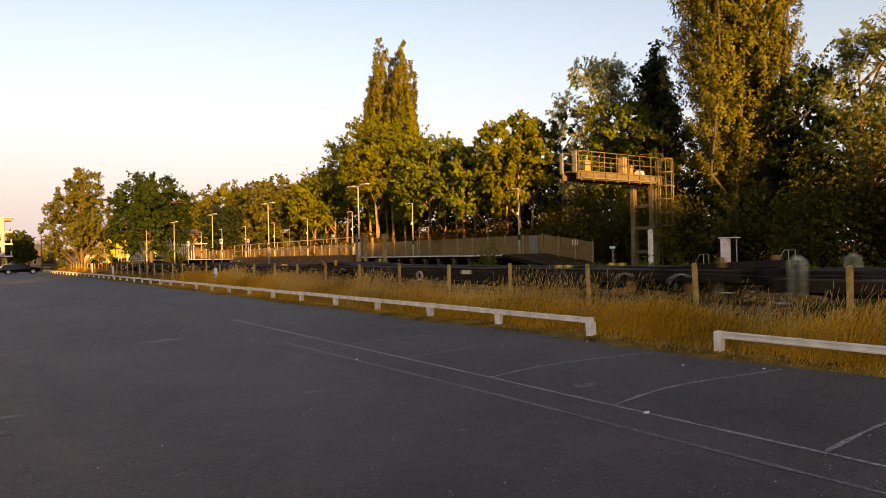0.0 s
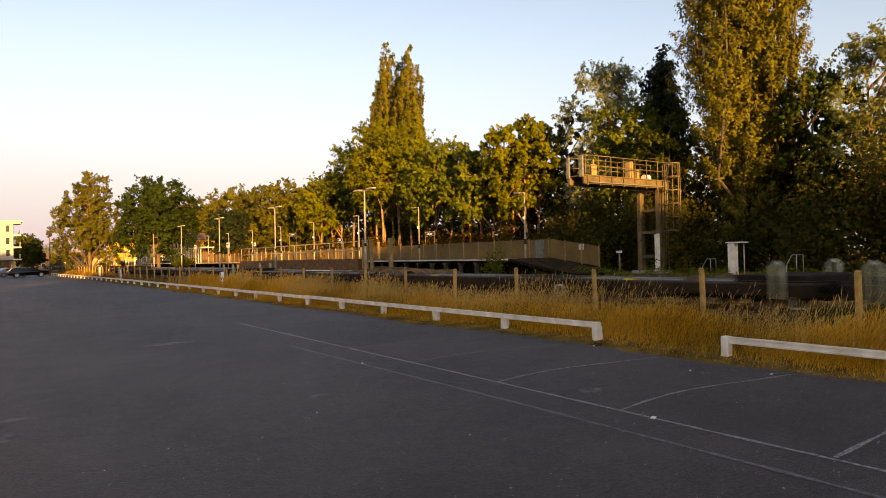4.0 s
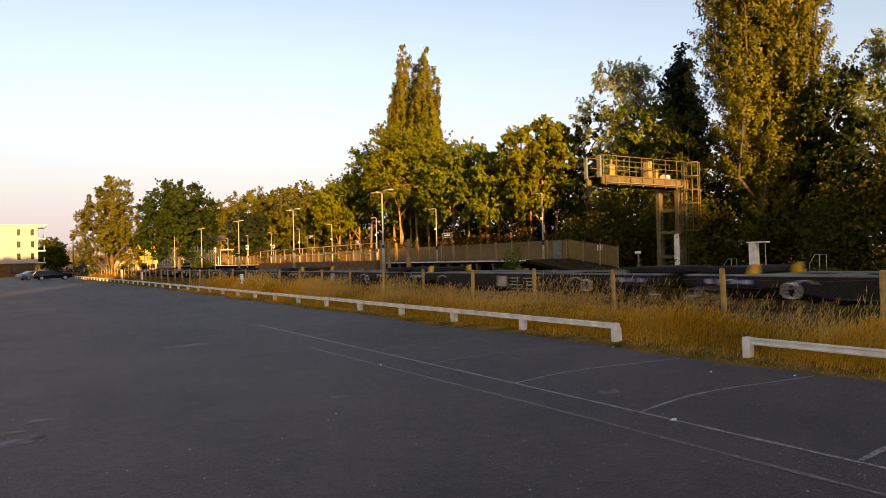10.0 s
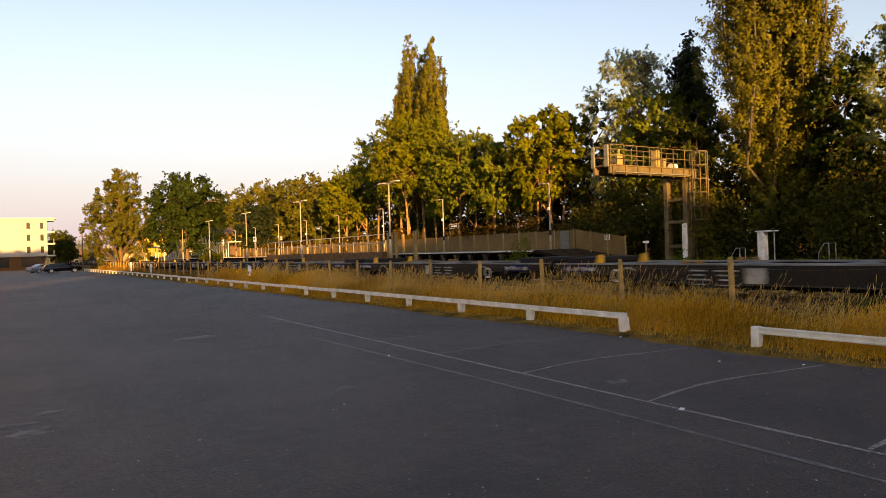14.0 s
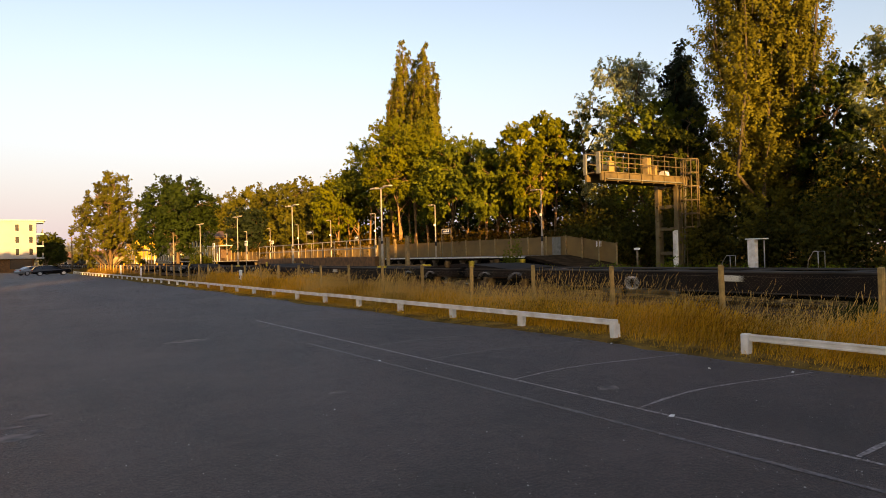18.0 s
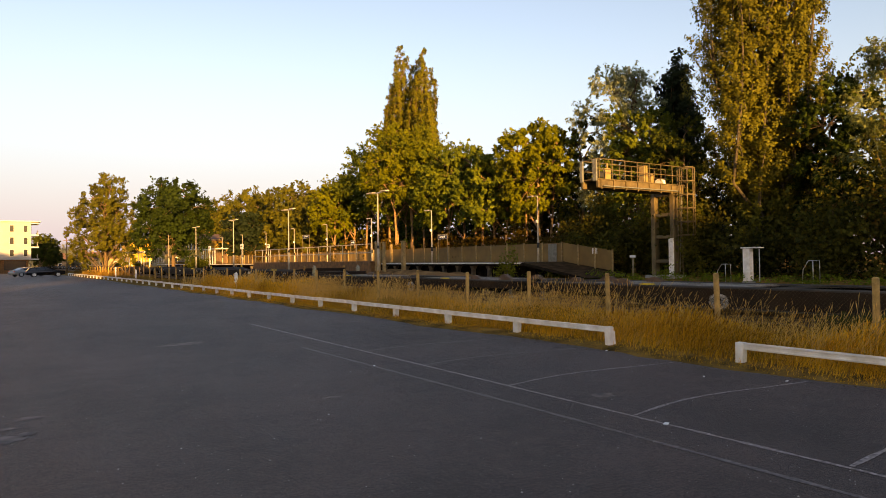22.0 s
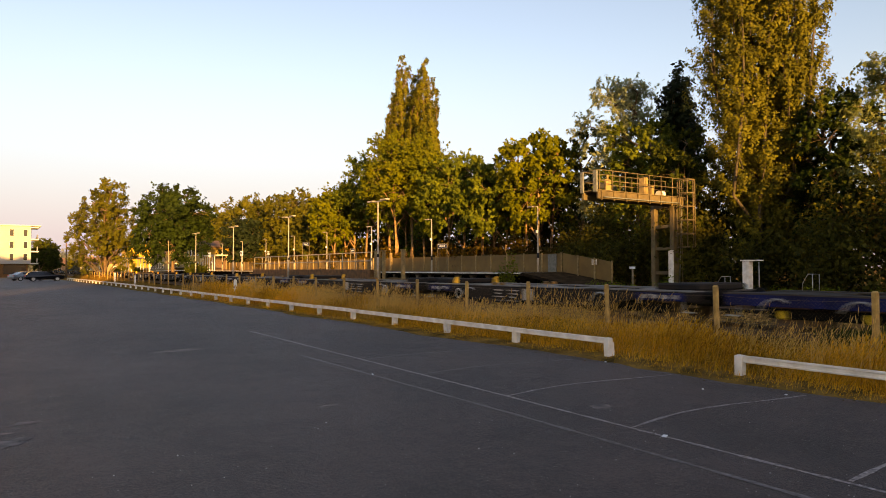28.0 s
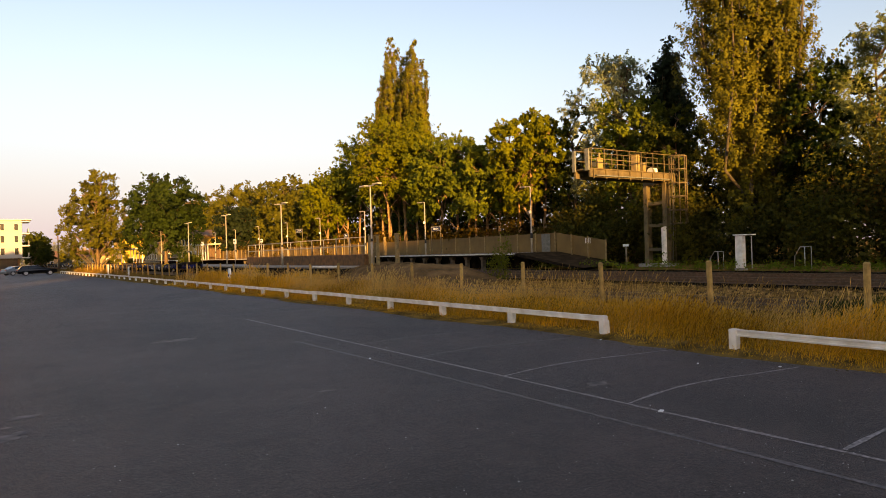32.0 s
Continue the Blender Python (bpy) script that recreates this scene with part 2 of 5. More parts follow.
RED_LIGHT.node_tree.nodes["Principled BSDF"].inputs["Emission Color"].default_value = (1.0, 0.05, 0.02, 1)
RED_LIGHT.node_tree.nodes["Principled BSDF"].inputs["Emission Strength"].default_value = 2.0
STENCIL = shader("grimy_white_stencil", (0.45, 0.44, 0.43), 0.7, var=0.35, scale=4, fine=25, col2=(0.16, 0.15, 0.14))
TYRE = shader("rubber", (0.02, 0.02, 0.02), 0.85, var=0.2)
CARBLACK = shader("black_car_paint", (0.004, 0.004, 0.005), 0.12, var=0.2, bump=0)
CARSILVER = shader("silver_car_paint", (0.3, 0.3, 0.31), 0.25, 0.5, var=0.1, bump=0)
CHROME = shader("alloy", (0.55, 0.55, 0.56), 0.45, 0.3, var=0.1, bump=0)
SIGNBLUE = shader("dark_sign_face", (0.02, 0.025, 0.06), 0.5, var=0.1)
ROOFTILE = shader("roof_tiles", (0.2, 0.1, 0.06), 0.9, var=0.3, scale=3, fine=14)
STUCCO = shader("warm_stucco", (0.5, 0.3, 0.05), 0.9, var=0.3, scale=1.0, fine=12)
DULL_RENDER = shader("dull_render", (0.3, 0.23, 0.12), 0.9, var=0.2, scale=0.8)
STONE = shader("loose_ballast_stone", (0.42, 0.23, 0.085), 0.95, var=0.4, scale=6, island=0.9, col2=(0.05, 0.03, 0.016), spec=0.0)
DULL_GRASS = leaf_shader("dull_dead_grass", (0.14, 0.075, 0.016), (0.4, 0.23, 0.055), 0.3)
HOUSEBRICK = shader("warm_brick", (0.42, 0.24, 0.12), 0.9, var=0.25, scale=2, fine=20)
BARK = shader("bark", (0.17, 0.105, 0.055), 0.95, var=0.4, scale=4, fine=25, bump=0.8, bump_scale=0.04)
LEAF_GOLD = leaf_shader("maple_leaves", (0.066, 0.08, 0.008), (0.205, 0.205, 0.02), 0.4)
LEAF_PLUME = leaf_shader("broad_poplar_leaves", (0.06, 0.06, 0.01), (0.17, 0.155, 0.022), 0.35, 0.5)
LEAF_POPLAR = leaf_shader("poplar_leaves", (0.11, 0.105, 0.014), (0.21, 0.19, 0.026), 0.4, 0.3)
LEAF_ASH = leaf_shader("ash_leaves", (0.05, 0.055, 0.01), (0.15, 0.135, 0.02), 0.35)
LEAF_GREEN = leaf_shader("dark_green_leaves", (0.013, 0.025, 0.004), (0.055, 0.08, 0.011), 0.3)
LEAF_OLIVE = leaf_shader("olive_leaves", (0.022, 0.032, 0.005), (0.085, 0.095, 0.012), 0.3)
LEAF_LIME = leaf_shader("lime_leaves", (0.011, 0.02, 0.004), (0.034, 0.056, 0.01), 0.25)
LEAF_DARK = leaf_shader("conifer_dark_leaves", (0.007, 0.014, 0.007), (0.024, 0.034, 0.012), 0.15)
LEAF_WILLOW = leaf_shader("willow_leaves", (0.19, 0.22, 0.11), (0.34, 0.36, 0.19), 0.45, 0.3)
LEAF_BUSH = leaf_shader("autumn_bush_leaves", (0.03, 0.028, 0.005), (0.14, 0.075, 0.01))
GRASS = leaf_shader("dry_grass", (0.2, 0.08, 0.006), (0.94, 0.48, 0.045), 0.3, 0.8)
OLIVE_GRASS = leaf_shader("half_green_grass", (0.1, 0.062, 0.008), (0.4, 0.23, 0.03), 0.3, 0.7)
STRAW = leaf_shader("pale_straw", (0.55, 0.29, 0.07), (0.9, 0.55, 0.18), 0.35)
LEAF_SAPLING = leaf_shader("sapling_leaves", (0.07, 0.085, 0.008), (0.2, 0.2, 0.02), 0.45)
DARK_WEED = leaf_shader("dark_weeds", (0.02, 0.03, 0.004), (0.1, 0.11, 0.014), 0.3)
WEED = leaf_shader("green_weeds", (0.06, 0.1, 0.008), (0.2, 0.24, 0.02), 0.35)
# distance haze is put into this pale grey-green leaf colour
HEDGE_FAR = leaf_shader("hazy_far_leaves", (0.11, 0.12, 0.09), (0.24, 0.24, 0.18))
LEAF_MAPLE = leaf_shader("green_maple_leaves", (0.052, 0.075, 0.01), (0.185, 0.21, 0.028), 0.4)
# autumn leaves darkened to stand for the shade under the trees
LEAF_SHADE = leaf_shader("shade_dark_autumn_leaves", (0.012, 0.018, 0.004), (0.12, 0.105, 0.016), 0.3)
LEAF_SALLOW = leaf_shader("sallow_leaves", (0.085, 0.11, 0.035), (0.24, 0.26, 0.1), 0.4, 0.4)
# lighter copy of the bark, with low orange sun put into its colour
BARK_SUNLIT = shader("sunlit_maple_bark", (0.3, 0.17, 0.08), 0.95, var=0.4, scale=3, fine=22, bump=0.6, bump_scale=0.03)
BARK_PALE = shader("pale_poplar_bark", (0.075, 0.055, 0.032), 0.9, var=0.3, scale=4, fine=25, bump=0.5)


# ---- mesh helpers ----
class Geo:
    """Collects vertices and faces of one mesh."""

    def __init__(self):
        self.v, self.f, self.smooth = [], [], []

    def add(self, verts, faces, smooth=False):
        n = len(self.v)
        self.v.extend(verts)
        self.f.extend([tuple(i + n for i in f) for f in faces])
        self.smooth.extend([smooth] * len(faces))
        return self

    def box(self, c, s, bev=0.0, turn=0.0, tilt=0.0):
        """A box with its centre c and size s, its edges cut by bev; turn about z, tilt about x, degrees."""
        hx, hy, hz = s[0] / 2, s[1] / 2, s[2] / 2
        pts, faces = [], []
        if bev <= 0:
            for x in (-1, 1):
                for y in (-1, 1):
                    for z in (-1, 1):
                        pts.append((x * hx, y * hy, z * hz))
            faces = [(0, 1, 3, 2), (4, 6, 7, 5), (0, 4, 5, 1), (2, 3, 7, 6), (0, 2, 6, 4), (1, 5, 7, 3)]
        else:
            bev = min(bev, hx * .49, hy * .49, hz * .49)
            idx = {}
            for x in (-1, 1):
                for y in (-1, 1):
                    for z in (-1, 1):
                        for a in range(3):
                            k = [hx, hy, hz]
                            q = [d - (bev if i != a else 0) for i, d in enumerate(k)]
                            idx[x, y, z, a] = len(pts)
                            pts.append((x * q[0], y * q[1], z * q[2]))
            for a in range(3):
                o1, o2 = [i for i in range(3) if i != a]
                for sgn in (-1, 1):
                    loop = []
                    for u, w in ((-1, -1), (1, -1), (1, 1), (-1, 1)):
                        k = [0, 0, 0]
                        k[a], k[o1], k[o2] = sgn, u, w
                        loop.append(idx[k[0], k[1], k[2], a])
                    flip = (sgn > 0) == (a == 1)
                    faces.append(tuple(reversed(loop)) if flip else tuple(loop))
            for a in range(3):
                o1, o2 = [i for i in range(3) if i != a]
                for u in (-1, 1):
                    for w in (-1, 1):
                        q = []
                        for e in (-1, 1):
                            k = [0, 0, 0]
                            k[a], k[o1], k[o2] = e, u, w
                            q.append(tuple(k))
                        faces.append((idx[(*q[0], o1)], idx[(*q[1], o1)], idx[(*q[1], o2)], idx[(*q[0], o2)]))
            for x in (-1, 1):
                for y in (-1, 1):
                    for z in (-1, 1):
                        faces.append((idx[x, y, z, 0], idx[x, y, z, 1], idx[x, y, z, 2]))
        m = Matrix.Translation(c)
        if turn or tilt:
            m = m @ Matrix.Rotation(radians(turn), 4, 'Z') @ Matrix.Rotation(radians(tilt), 4, 'X')
        return self.add([tuple(m @ Vector(p)) for p in pts], faces)

    def tube(self, path, radii, n=8, caps=True):
        """A round tube along the points of path."""
        path = [Vector(p) for p in path]
        if not isinstance(radii, (list, tuple)):
            radii = [radii] * len(path)
        verts, faces = [], []
        for i, p in enumerate(path):
            d = (path[min(i + 1, len(path) - 1)] - path[max(i - 1, 0)]).normalized()
            a = d.cross(Vector((0, 0, 1)) if abs(d.z) < 0.9 else Vector((1, 0, 0))).normalized()
            b = d.cross(a)
            for k in range(n):
                w = 2 * math.pi * k / n
                verts.append(tuple(p + (a * math.cos(w) + b * math.sin(w)) * radii[i]))
        for i in range(len(path) - 1):
            for k in range(n):
                faces.append((i * n + k, i * n + (k + 1) % n, (i + 1) * n + (k + 1) % n, (i + 1) * n + k))
        self.add(verts, faces, True)
        if caps:
            m = len(self.v) - len(verts)
            self.f.append(tuple(m + k for k in reversed(range(n))))
            self.f.append(tuple(m + (len(path) - 1) * n + k for k in range(n)))
            self.smooth.extend([False, False])
        return self

    def ring(self, c, r, thick, axis='X', n=20, arc=(0, 360)):
        """A round bar bent to a ring or an arc about an axis."""
        pts = []
        for i in range(n + 1):
            w = radians(arc[0] + (arc[1] - arc[0]) * i / n)
            u, v = r * math.cos(w), r * math.sin(w)
            pts.append((c[0], c[1] + u, c[2] + v) if axis == 'X' else (c[0] + u, c[1] + v, c[2]) if axis == 'Z' else (c[0] + u, c[1], c[2] + v))
        return self.tube(pts, thick, 6)

    def extrude(self, outline, x0, x1, axis='X'):
        """A flat outline of (a, b) pushed from x0 to x1 along an axis."""
        n = len(outline)

        def at(x, a, b):
            return (x, a, b) if axis == 'X' else (a, x, b) if axis == 'Y' else (a, b, x)
        verts = [at(x0, a, b) for a, b in outline] + [at(x1, a, b) for a, b in outline]
        faces = [tuple(range(n)), tuple(reversed(range(n, 2 * n)))]
        faces += [(i, i + n, (i + 1) % n + n, (i + 1) % n) for i in range(n)]
        return self.add(verts, faces)

    def mesh(self, name, material):
        me = bpy.data.meshes.new(name)
        me.from_pydata(self.v, [], self.f)
        me.polygons.foreach_set("use_smooth", self.smooth)
        bm = bmesh.new()
        bm.from_mesh(me)
        bmesh.ops.recalc_face_normals(bm, faces=bm.faces)
        bm.to_mesh(me)
        bm.free()
        me.materials.append(material)
        return me


def part(name, geo, material, parent, label="", at=None):
    ob = new(name, geo.mesh(name, material) if isinstance(geo, Geo) else geo)
    ob.parent = parent
    if at is not None:
        ob.matrix_basis = at
    return tagged(ob, label)


def thing(name, m, label, category, group="", kind=""):
    ob = new(name)
    ob.empty_display_size = 0.2
    ob.matrix_basis = m
    return tagged(ob, label, category, group, kind)


def solid(name, geo, material, label, category, kind="", m=None, group=""):
    ob = new(name, geo.mesh(name, material))
    if m is not None:
        ob.matrix_basis = m
    return tagged(ob, label, category, group, kind)


def raw_mesh(name, verts, faces, material):
    """A mesh from arrays: verts (n, 3), faces (m, k)."""
    me = bpy.data.meshes.new(name)
    k = faces.shape[1]
    me.vertices.add(len(verts))
    me.vertices.foreach_set("co", np.asarray(verts, np.float32).ravel())
    me.loops.add(faces.size)
    me.loops.foreach_set("vertex_index", np.asarray(faces, np.int32).ravel())
    me.polygons.add(len(faces))
    me.polygons.foreach_set("loop_start", np.arange(0, faces.size, k, dtype=np.int32))
    me.update(calc_edges=True)
    me.validate()
    me.materials.append(material)
    return me


def leaf_cloud(name, centres, size, rng, material, droop=0.0, narrow=0.62, facing=None, rough=0.55):
    """Bent leaf clumps, four corners each, at the centres; facing: the way each one's upper side roughly looks."""
    n = len(centres)
    nrm = rng.normal(size=(n, 3))
    nrm /= np.linalg.norm(nrm, axis=1)[:, None]
    if facing is not None:
        nrm = facing + nrm * rough
        nrm /= np.linalg.norm(nrm, axis=1)[:, None]
    d = rng.normal(size=(n, 3))
    d[:, 2] -= droop
    d -= nrm * (d * nrm).sum(1)[:, None]
    d /= np.linalg.norm(d, axis=1)[:, None]
    e = np.cross(d, nrm)
    s = (size * rng.uniform(0.5, 1.4, n))[:, None]
    a = centres - d * s * 0.5
    b = centres + e * s * narrow * 0.5 + nrm * s * 0.12
    c = centres + d * s * 0.5
    f = centres - e * s * narrow * 0.5 + nrm * s * 0.12
    verts = np.stack([a, b, c, f], 1).reshape(-1, 3)
    return raw_mesh(name, verts, np.arange(4 * n).reshape(-1, 4), material)


# ---- ground ----
PROFILE = [(-2500, -0.05), (-60, -0.05), (9.9, -0.05), (10.3, 0.0), (11.0, 0.06), (12.0, 0.12), (13.2, 0.16), (14.0, 0.12), (17.4, 0.12), (18.5, 0.2), (21.0, 0.25),
           (28.5, 0.3), (30.0, 0.45), (33.0, 0.55), (36.0, 0.6), (60.0, 0.7), (400, 0.7), (2500, 0.7)]


def ground_z(x):
    return float(np.interp(x, [p[0] for p in PROFILE], [p[1] for p in PROFILE]))


g = Geo()
ys = [-2500, -300, -60, -20, 0, 20, 40, 80, 140, 300, 900, 2500]
nv = len(ys)
g.add([(x, y, z) for x, z in PROFILE for y in ys],
      [(i * nv + j, (i + 1) * nv + j, (i + 1) * nv + j + 1, i * nv + j + 1) for i in range(len(PROFILE) - 1) for j in range(nv - 1)])
solid("ground", g, EARTH, "dry brown earth and thin grass beside the railway", "ground", "structure")

# the car park, its edge ragged where the grass grows over it
rng = np.random.default_rng(3)
edge = [(-70.0, 10.1)] + [(y, 10.05 + 0.18 * math.sin(y * 0.7) + rng.uniform(-0.1, 0.1)) for y in np.arange(-20, 60, 0.6)] + [(80, 10.1), (110, 9.6), (130, 9.2), (172, 8.6)]
g = Geo()
verts, faces = [], []
xs = [-60, -25, -8, 0, 4]
for y, xe in edge:
    verts += [(x, y, 0.0) for x in xs] + [(xe - 0.3, y, 0.0), (xe, y, -0.02), (xe, y, -0.12)]
m = len(xs) + 3
for i in range(len(edge) - 1):
    for j in range(m - 1):
        faces.append((i * m + j, i * m + j + 1, (i + 1) * m + j + 1, (i + 1) * m + j))
g.add(verts, faces)
solid("pavement", g, ASPHALT, "dark grey worn asphalt of an empty car park", "car park", "structure")


def strip(p, q, w, z=0.004):
    """A thin painted strip on the ground from p to q."""
    p, q = Vector((*p, 0)), Vector((*q, 0))
    s = (q - p).normalized().cross(Vector((0, 0, 1))) * w / 2
    g = Geo()
    n = max(1, int((q - p).length / 0.2))
    vs = []
    for i in range(n + 1):
        c = p.lerp(q, i / n)
        k = rng.uniform(0.5, 1.15)
        for sg in (-1, 1):
            vs.append((c.x + s.x * sg * k, c.y + s.y * sg * k, z))
    return g.add(vs, [(2 * i, 2 * i + 1, 2 * i + 3, 2 * i + 2) for i in range(n)])


def painted_line(points, w, material, z=0.004):
    """A worn painted line through the points, its edges ragged."""
    g = Geo()
    for p, q in zip(points, points[1:]):
        piece = strip(p, q, w, z)
        g.add(piece.v, piece.f)
    solid("parking_line", g, material, "faded white painted parking bay line on asphalt", "line", "structure")


painted_line([(6.05, -12), (6.08, 3.8), (6.14, 8.7), (6.21, 19.5)], 0.065, LINE)
painted_line([(5.38, -12), (5.42, 3.3), (5.45, 6.5), (5.39, 13.5)], 0.075, FAINT_LINE)
for y in (-4.2, -1.9, 0.45, 2.81, 5.17, 7.45, 9.8, 12.05):
    k = 1.0 if y > 4 else 0.35
    painted_line([(6.14, y), (6.8, y + 0.12 * k), (7.3, y + 0.175 * k), (7.8, y + 0.165 * k), (8.3, y + 0.1 * k), (8.8, y), (9.72, y - 0.14 * k)], 0.055, LINE if y < 8 else FAINT_LINE)
prng = np.random.default_rng(41)
for x, y, rx, ry in [(6.7, 6.18, 0.16, 0.14), (0.3, 9.42, 0.17, 0.12), (0.08, 8.4, 0.22, 0.2), (-0.12, 8.95, 0.3, 0.1), (3.75, 8.3, 0.16, 0.06), (3.46, 15.8, 0.5, 0.3)]:
    for k in range(3 if rx > 0.15 else 1):
        ox, oy, sc = (0, 0, 1) if k == 0 else (prng.uniform(-rx, rx), prng.uniform(-ry, ry), prng.uniform(0.25, 0.5))
        vs = [(x + ox + sc * rx * math.cos(a) * prng.uniform(0.55, 1.15), y + oy + sc * ry * math.sin(a) * prng.uniform(0.55, 1.15), 0.003 + 0.0012 * k) for a in np.linspace(0, 6.1, 22)]
        solid("asphalt_patch", Geo().add(vs, [tuple(range(22))]), PATCH, "pale worn patch in the asphalt", "patch", "structure")
# loose grit on the worn surface
gn = 2600
grit_xy = np.stack([prng.uniform(-1.5, 9.5, gn), 1.5 + 11 * prng.uniform(0, 1, gn) ** 1.5], 1)
grit_r = prng.uniform(0.003, 0.0065, gn) * (1 + 0.8 * (prng.uniform(0, 1, gn) > 0.93))
octa = np.array([(1, 0, 0), (0, 1, 0), (-1, 0, 0), (0, -1, 0), (0, 0, 0.9)], float)
gv = octa[None] * grit_r[:, None, None] * prng.uniform(0.6, 1.5, (gn, 5, 1))
gv[..., :2] += grit_xy[:, None]
gf = np.array([(0, 1, 4), (1, 2, 4), (2, 3, 4), (3, 0, 4)])
tagged(new("grit", raw_mesh("grit", gv.reshape(-1, 3), (gf[None] + 5 * np.arange(gn)[:, None, None]).reshape(-1, 3), GRIT)), "fine pale grit lying loose on the asphalt", "grit", "", "stuff")
g = Geo().box((6.09, 4.69, 0.008), (0.1, 0.05, 0.008), 0.003, 25)
solid("litter_scrap", g, WHITE_CLEAN, "small white scrap of paper lying on asphalt", "litter")
for x, y, a in [(8.9, 6.15, 40), (9.5, 5.2, 10), (5.43, 10.25, 70), (9.9, 9.0, 20)]:
    g = Geo().box((x, y, 0.012), (0.06, 0.03, 0.012), 0.004, a)
    solid("litter_scrap", g, WHITE_CLEAN, "small pale scrap lying on asphalt", "litter")

# near-black cess between the tracks
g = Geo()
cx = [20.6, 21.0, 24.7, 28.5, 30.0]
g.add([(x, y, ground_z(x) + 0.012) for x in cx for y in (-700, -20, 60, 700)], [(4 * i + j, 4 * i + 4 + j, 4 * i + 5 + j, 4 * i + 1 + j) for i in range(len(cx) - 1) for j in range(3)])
solid("cess", g, DARK_BALLAST, "near-black stone and dirt between the tracks", "ground", "structure")
g = Geo()
cx = [13.0, 14.0, 17.4, 18.5, 20.6]
g.add([(x, y, ground_z(x) + 0.012) for x in cx for y in (-700, -20, 60, 700)], [(4 * i + j, 4 * i + 4 + j, 4 * i + 5 + j, 4 * i + 1 + j) for i in range(len(cx) - 1) for j in range(3)])
solid("stony_ground", g, BALLAST, "brown rubble and stones beside the near track", "ground", "structure")
srng = np.random.default_rng(77)
cube = np.array([(-1, -1, -.6), (1, -1, -.6), (1, 1, -.6), (-1, 1, -.6), (-.7, -.8, .6), (.8, -.6, .7), (.6, .7, .5), (-.8, .6, .7)], float)
cf = np.array([(0, 3, 2, 1), (4, 5, 6, 7), (0, 1, 5, 4), (1, 2, 6, 5), (2, 3, 7, 6), (3, 0, 4, 7)])
ns = 6600
sx = np.concatenate([srng.uniform(16.9, 21.4, ns // 3 * 2), srng.uniform(13.0, 14.2, ns // 3)])
sy = srng.uniform(3, 34, len(sx))
sz = np.interp(sx, [p[0] for p in PROFILE], [p[1] for p in PROFILE]) + 0.02
sr = srng.uniform(0.025, 0.075, len(sx))
sa = srng.uniform(0, 6.28, len(sx))
sv = cube[None] * sr[:, None, None] * srng.uniform(0.7, 1.3, (len(sx), 8, 3))
sv = np.stack([sv[..., 0] * np.cos(sa)[:, None] - sv[..., 1] * np.sin(sa)[:, None], sv[..., 0] * np.sin(sa)[:, None] + sv[..., 1] * np.cos(sa)[:, None], sv[..., 2]], 2)
sv += np.stack([sx, sy, sz], 1)[:, None, :]
sfaces = (cf[None] + 8 * np.arange(len(sx))[:, None, None]).reshape(-1, 4)
tagged(new("loose_stones", raw_mesh("loose_stones", sv.reshape(-1, 3), sfaces, STONE)), "loose brown ballast stones scattered beside the rails", "stones", "", "stuff")

# ---- tracks ----
TRACK_X, RAIL_Z = 15.5, 0.40
for name, xc, zr in (("track_bed_near", TRACK_X, RAIL_Z), ("track_bed_middle", 23.0, 0.5), ("track_bed_far", 26.4, 0.52)):
    g = Geo().extrude([(xc - 2.1, zr - 0.4), (xc - 1.5, zr - 0.17), (xc + 1.5, zr - 0.17), (xc + 2.1, zr - 0.4)], -700, 700, 'Y')
    solid(name, g, BALLAST if xc < 20 else DARK_BALLAST, "brown stone ballast bed of a railway track", "track bed", "structure")
    tr = thing("railway_track", pose(xc, 0, zr), "rusty steel rails on sleepers in brown ballast", "track", "railway tracks", "structure")
    for sx in (-0.75, 0.75):
        prof = [(sx - 0.07, -0.15), (sx + 0.07, -0.15), (sx + 0.07, -0.135), (sx + 0.012, -0.11), (sx + 0.012, -0.04), (sx + 0.036, -0.03), (sx + 0.036, 0),
                (sx - 0.036, 0), (sx - 0.036, -0.03), (sx - 0.012, -0.04), (sx - 0.012, -0.11), (sx - 0.07, -0.135)]
        part("rail", Geo().extrude(prof, -700, 700, 'Y'), RAIL, tr)
    g = Geo()
    for y in np.arange(-30, 130, 0.65):
        g.box((0, y, -0.2), (2.5, 0.25, 0.12))
    tagged(part("sleepers", g, SLEEPER, tr), kind="stuff")

# ---- knee-high barrier along the car park ----
BX = 10.6


def barrier_x(y):
    return BX if y < 75 else BX - (y - 75) * 0.018


barrier = thing("barrier", pose(0, 0, 0), "low white-painted rail on short posts at the grass edge", "barrier", "", "")
post_mesh = Geo().box((0.02, 0, 0.13), (0.13, 0.2, 0.34), 0.015).mesh("post", WHITE)
ypos = [9.54 + 3.0 * i for i in range(40)]
for i, y in enumerate(ypos):
    part("post", post_mesh, None, barrier, at=pose(barrier_x(y), y, 0.0, rng.uniform(-1, 1), rng.uniform(-2, 2), 0))
    if i < len(ypos) - 1:
        x0, x1 = barrier_x(y), barrier_x(ypos[i + 1])
        prof = [(-0.09, 0.29), (-0.06, 0.29), (-0.06, 0.275), (-0.03, 0.275), (-0.03, 0.398), (-0.1, 0.398), (-0.1, 0.37), (-0.078, 0.362), (-0.078, 0.312), (-0.09, 0.306)]
        part("rail", Geo().extrude(prof, 0.0, 2.985, 'Y'), WHITE, barrier, at=pose(x0, y, rng.uniform(-0.01, 0.015), 0, 0, math.degrees(math.atan2(x0 - x1, 3.0))))
